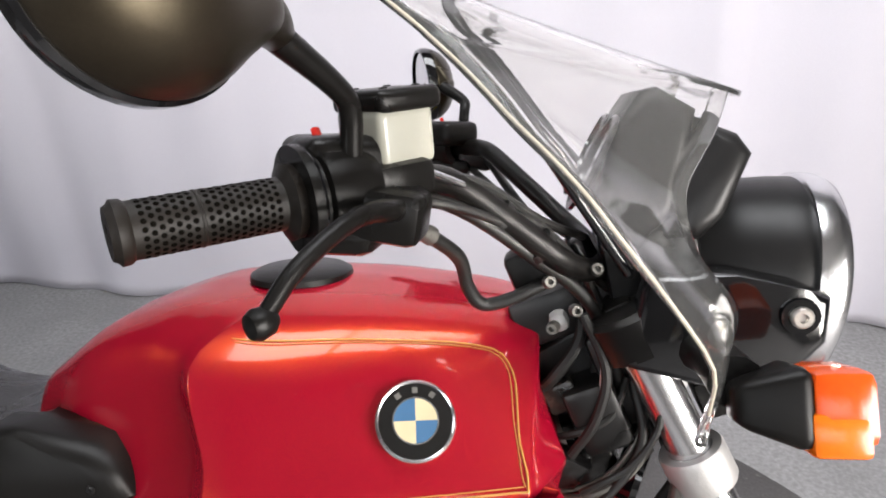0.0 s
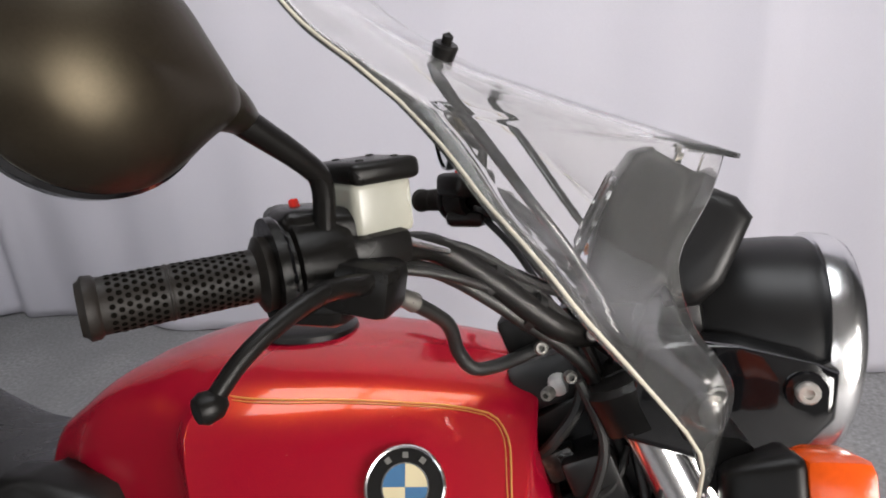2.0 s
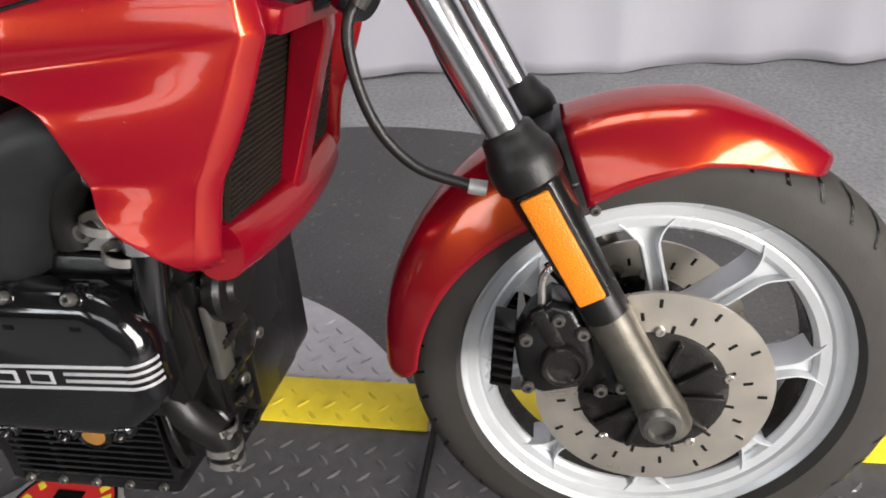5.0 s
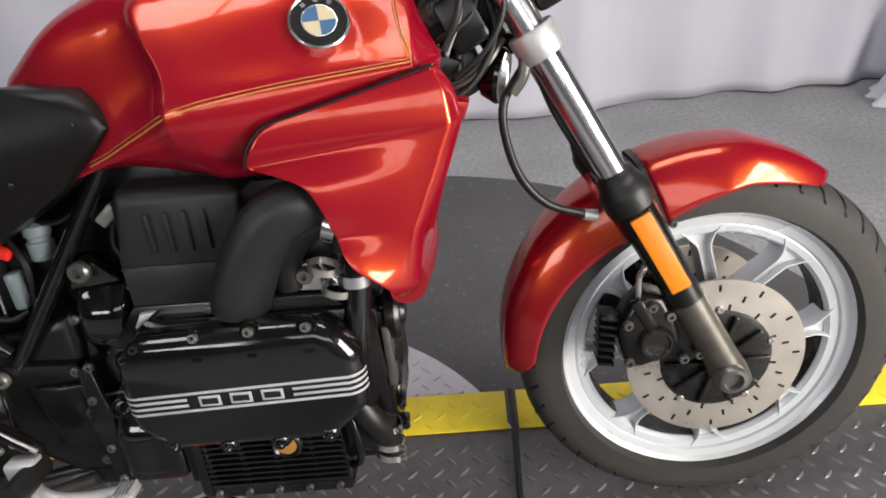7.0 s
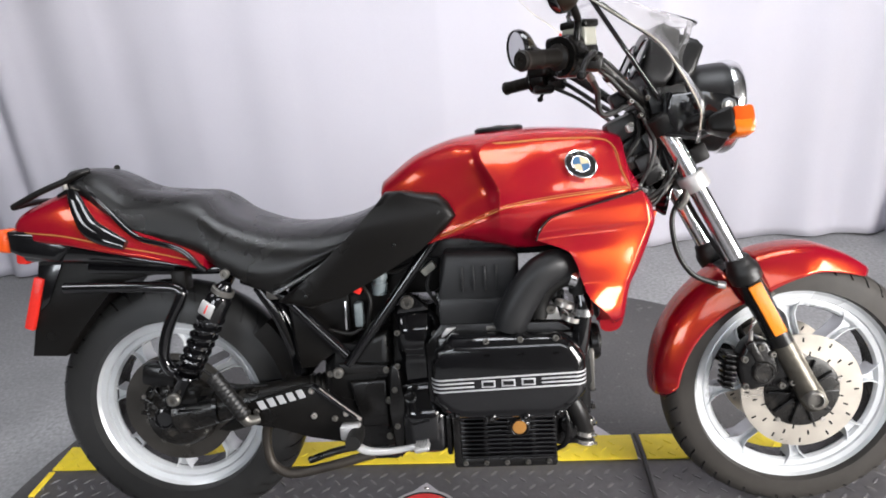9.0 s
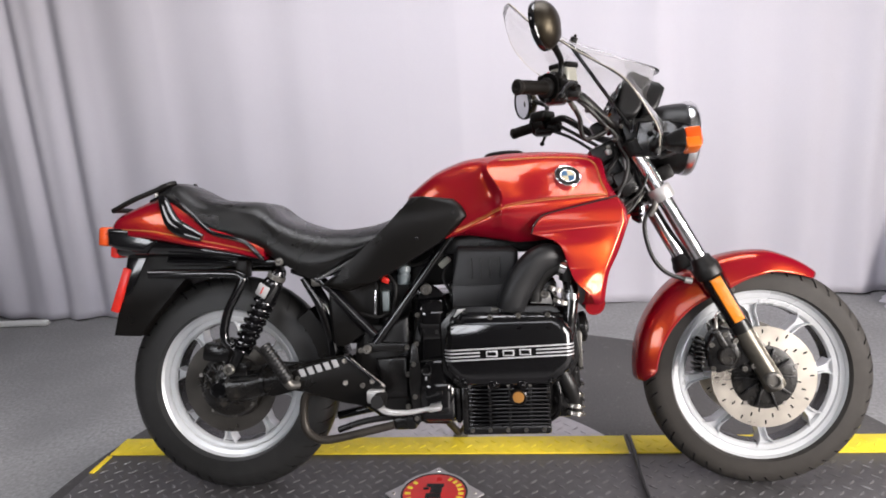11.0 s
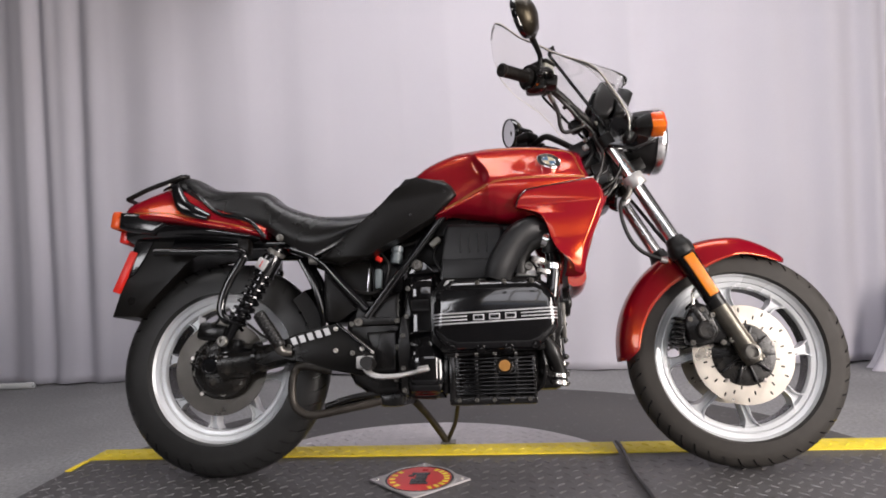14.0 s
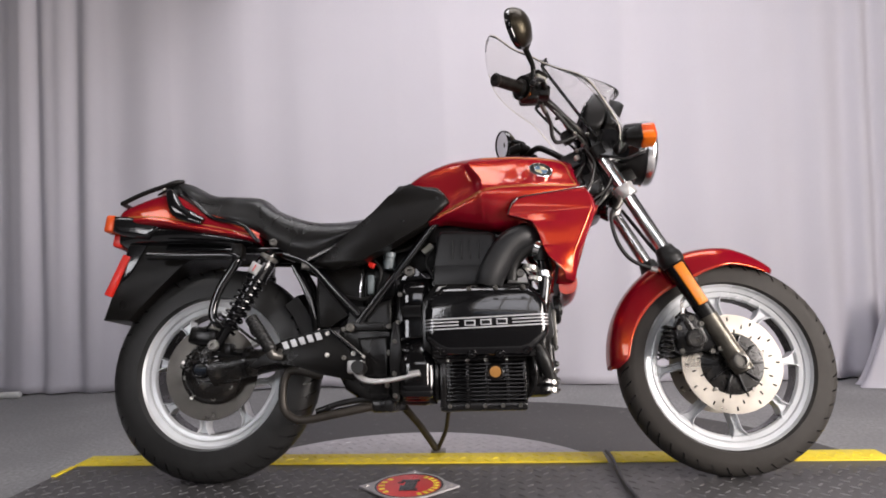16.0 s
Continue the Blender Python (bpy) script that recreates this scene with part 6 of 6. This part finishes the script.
part("pinion_neck", rod([(0.02, -0.098, 0.336), (0.07, -0.105, 0.345), (0.125, -0.10, 0.345)], [0.040, 0.034, 0.036], 20, 4), GLOSS, fd, "glossy black pinion housing")
for k in range(4):
    part("neck_rib", rod([(0.005, -0.128 + 0.002 * k, 0.352 - 0.012 * k), (0.045, -0.142 + 0.002 * k, 0.360 - 0.012 * k), (0.095, -0.138 + 0.002 * k, 0.362 - 0.012 * k)], 0.0032, 8, 4), GLOSS, fd)
part("neck_flange", turned((0.122, -0.10, 0.346), (1, 0, 0), [(0, 0.02), (0, 0.046), (0.010, 0.046), (0.010, 0.02)], 28, True), CASE, fd)
part("axle_ring", turned((-0.006, -0.118, 0.325), (0, -1, 0), [(0, 0.027), (0.014, 0.026), (0.018, 0.021), (0.013, 0.018), (0.013, 0)], 28), GLOSS, fd, "ring-shaped black axle cap")
part("drive_cap", turned((-0.035, -0.10, 0.335), (-0.3, -1, 0.1), [(0, 0.022), (0.018, 0.020), (0.022, 0.014), (0.018, 0.010), (0.018, 0)], 20), GRIME, fd)
part("swing_arm", rod([(0.03, -0.085, 0.33), (0.10, -0.095, 0.338), (0.18, -0.092, 0.350), (0.30, -0.088, 0.365), (0.41, -0.08, 0.37)], [0.060, 0.046, 0.036, 0.034, 0.04], 20, 5), GRIME, bike, "black single-sided swing arm")
for k in range(4):
    part("gaiter_ring", turned((0.355 + 0.014 * k, -0.084, 0.3685), (1, 0.05, 0.06), [(0, 0.036), (0.006, 0.043), (0.012, 0.036)], 24), SOFT, bike)
part("shock_mount", block((0.055, -0.115, 0.378), (0.06, 0.05, 0.045), 0.01), CASE, bike)
part("brake_caliper", block((-0.02, -0.085, 0.425), (0.085, 0.05, 0.055), 0.012, tilt_y(-10)), CASE, bike, "black rear brake caliper")
part("brake_pipe", rod([(-0.01, -0.11, 0.44), (0.03, -0.125, 0.47), (0.09, -0.12, 0.45), (0.16, -0.11, 0.40), (0.25, -0.10, 0.39)], 0.004, 8, 5), SOFT, bike)

# ---- foot controls ----
fp = part("footrest_plate", plate([(0.246, 0.384), (0.258, 0.398), (0.362, 0.424), (0.392, 0.428), (0.412, 0.415), (0.452, 0.375), (0.496, 0.340), (0.492, 0.295), (0.462, 0.282), (0.375, 0.300), (0.30, 0.325), (0.245, 0.340), (0.185, 0.318), (0.160, 0.325), (0.205, 0.356)], -0.200, -0.185, 0.005), BLACK, bike, "black footrest plate with white slanted stripes")
for k in range(5):
    x, z = 0.268 + 0.0232 * k, 0.3835 + 0.0058 * k
    part("stripe", plate([(x - 0.0105, z + 0.0075), (x + 0.004, z + 0.0110), (x + 0.0125, z - 0.0085), (x - 0.002, z - 0.0120)], -0.2022, -0.1995, 0.0004), STRIPE, fp, "white slanted stripe", smooth=False)
for x, z, m in ((0.388, 0.413, STEEL), (0.388, 0.353, STEEL), (0.462, 0.356, STEEL), (0.435, 0.345, DULL), (0.255, 0.368, DULL)):
    bolt((x, -0.2, z), (0, -1, 0), 0.007, m, fp)
part("plate_flange", block((0.440, -0.206, 0.388), (0.125, 0.018, 0.006), 0.002, tilt_y(-40)), GLOSS, fp)
part("plate_edge", rod([(0.405, -0.204, 0.418), (0.452, -0.207, 0.378), (0.496, -0.207, 0.343)], 0.004, 8, 3), STEEL, fp)
for s in (-1, 1):
    p0, p1 = Vector((0.168, s * 0.212, 0.462)), Vector((0.237, s * 0.226, 0.368))
    pd, pl = (p1 - p0).normalized(), (p1 - p0).length
    prof = [(0, 0), (0, 0.014)]
    for k in range(11):
        prof += [(pl * k / 11 + 0.001, 0.0165), (pl * k / 11 + 0.005, 0.0185), (pl * (k + 1) / 11, 0.0165)]
    part("passenger_footrest", turned(p0, pd, prof + [(pl + 0.004, 0.012), (pl + 0.004, 0)], 20), SOFT, bike, "folded ribbed rubber passenger footrest")
    part("footrest_end", rod([(0.232, s * 0.226, 0.374), (0.240, s * 0.222, 0.356), (0.26, s * 0.205, 0.352)], [0.013, 0.014, 0.010], 12, 3), DULL, bike)
    part("rider_footrest", rod([(0.485, s * 0.195, 0.314), (0.487, s * 0.235, 0.314), (0.487, s * 0.27, 0.316)], [0.016, 0.019, 0.017], 14, 3), SOFT, bike, "black rubber rider footrest")
part("footrest_block", block((0.472, -0.212, 0.318), (0.045, 0.03, 0.035), 0.006), ALU, bike)
ped = part("brake_pedal", rod([(0.472, -0.214, 0.306), (0.490, -0.228, 0.288), (0.515, -0.234, 0.279), (0.56, -0.237, 0.279), (0.61, -0.239, 0.287), (0.645, -0.240, 0.294)], [0.0105, 0.0105, 0.010, 0.0085, 0.0075, 0.007], 12, 5, 0.7), ALU, bike, "bare aluminium brake pedal")
part("pedal_pad", block((0.636, -0.250, 0.2925), (0.034, 0.03, 0.011), 0.004, tilt_y(10)), ALU, ped)
for k in range(5):
    part("pad_tooth", block((0.624 + 0.006 * k, -0.25, 0.2985 + 0.001 * k), (0.0025, 0.028, 0.005), 0, tilt_y(10)), ALU, ped, smooth=False)

# ---- stands ----
part("centre_stand", rod([(0.36, -0.14, 0.30), (0.28, -0.14, 0.315), (0.255, -0.14, 0.305), (0.246, -0.14, 0.265), (0.250, -0.14, 0.215), (0.272, -0.14, 0.188), (0.31, -0.14, 0.178), (0.40, -0.135, 0.193), (0.50, -0.12, 0.212)], 0.0115, 14, 5), DARKMETAL, bike, "worn dark metal centre stand folded up")
part("stand_link", rod([(0.34, -0.12, 0.20), (0.42, -0.12, 0.225), (0.52, -0.11, 0.235)], 0.009, 10, 4), CASE, bike)
part("centre_stand_leg", rod([(0.28, 0.10, 0.18), (0.38, 0.1, 0.20), (0.52, 0.10, 0.225)], 0.014, 12, 4), CASE, bike)
part("stand_mount", block((0.53, 0.0, 0.215), (0.07, 0.24, 0.04), 0.01), CASE, bike)
side = part("side_stand", rod([(0.56, 0.13, 0.205), (0.60, 0.19, 0.15), (0.65, 0.262, 0.066)], [0.013, 0.012, 0.012], 12, 4), DARKMETAL, bike, "dark metal side stand carrying the leaning motorcycle")
part("brace", rod([(0.70, 0.14, 0.19), (0.685, 0.20, 0.13), (0.655, 0.258, 0.070)], 0.007, 10, 4), DARKMETAL, side)
part("foot", block((0.655, 0.268, 0.0615), (0.05, 0.04, 0.009), 0.003, Matrix.Rotation(radians(12), 3, "X")), DULL, side)

# ---- small hardware seen up close ----
for x, z in ((0.962, 0.585), (0.975, 0.552)):
    part("hose_clip", turned((x, -0.186, z), (0.3, 0, 1), [(-0.005, 0.0195), (-0.005, 0.0215), (0.005, 0.0215), (0.005, 0.0195)], 20, True), STEEL, engine)
part("ignition_lead", rod([(0.72, -0.178, 0.528), (0.70, -0.186, 0.50), (0.672, -0.17, 0.47), (0.655, -0.15, 0.45)], 0.0045, 8, 5), SOFT, engine)
part("oil_pipe", rod([(0.955, -0.178, 0.345), (0.962, -0.185, 0.30), (0.955, -0.17, 0.25), (0.93, -0.15, 0.225)], 0.006, 10, 5), CASE, engine)
for k in range(5):
    part("front_lug", block((1.022, -0.128 + 0.004 * k, 0.455 - 0.045 * k), (0.018, 0.024, 0.016), 0.004), CASE, engine)
    bolt((1.026, -0.141 + 0.004 * k, 0.455 - 0.045 * k), (0.3, -1, 0), 0.006, GRIME, engine)
part("seat_bracket", block((0.30, -0.13, 0.628), (0.03, 0.02, 0.03), 0.005), DULL, bike)
for x, z in ((0.395, 0.63), (0.60, 0.735), (0.70, 0.80)):
    bolt((x, -0.1925, z), (0, -1, 0), 0.0045, CASE, bike, "panel_screw", 0.002)
part("key_switch", turned((1.15, -0.045, 1.005), (-0.5, 0, 1), [(0, 0.017), (0.02, 0.016), (0.023, 0.012), (0.023, 0)], 20), GLOSS, bike)
# dark parts round the steering head, seen past the front of the tank
part("frame_neck", plate([(1.09, 0.775), (1.155, 0.80), (1.205, 0.895), (1.185, 0.955), (1.15, 0.945), (1.10, 0.90), (1.06, 0.86)], -0.055, 0.055, 0.010, 1, 3), CASE, bike, "black steering neck of the frame")
for s in (-1, 1):
    part("neck_tube", rod([(1.03, s * 0.06, 0.80), (1.10, s * 0.065, 0.81), (1.165, s * 0.05, 0.835), (1.20, s * 0.03, 0.86)], 0.019, 16, 4), GLOSS, bike, "thick black frame tube")
part("hose_band", turned((1.135, -0.063, 0.8235), (0.9, 0.1, 0.35), [(-0.005, 0.0195), (-0.005, 0.0215), (0.005, 0.0215), (0.005, 0.0195)], 20, True), DULL, bike, "bare metal band on the frame tube")
part("wiring_plug", block((1.135, -0.078, 0.875), (0.034, 0.020, 0.030), 0.005, tilt_y(30)), GRIME, bike, "dusty grey wiring plug")
for pts, r, m in (([(1.14, -0.085, 0.80), (1.150, -0.098, 0.83), (1.168, -0.100, 0.87), (1.172, -0.092, 0.915), (1.166, -0.075, 0.95)], 0.0032, ALU),
                  ([(1.11, -0.085, 0.83), (1.145, -0.100, 0.845), (1.18, -0.098, 0.865), (1.195, -0.085, 0.90)], 0.004, SOFT),
                  ([(1.10, -0.075, 0.86), (1.13, -0.085, 0.90), (1.15, -0.08, 0.935), (1.15, -0.06, 0.97)], 0.006, SOFT),
                  ([(1.12, -0.095, 0.775), (1.160, -0.108, 0.785), (1.195, -0.105, 0.805), (1.22, -0.095, 0.835)], 0.0035, DULL),
                  ([(1.10, 0.075, 0.86), (1.14, 0.085, 0.89), (1.17, 0.08, 0.93), (1.17, 0.06, 0.97)], 0.006, SOFT)):
    part("wiring_loop", rod(pts, r, 8, 6), m, bike)
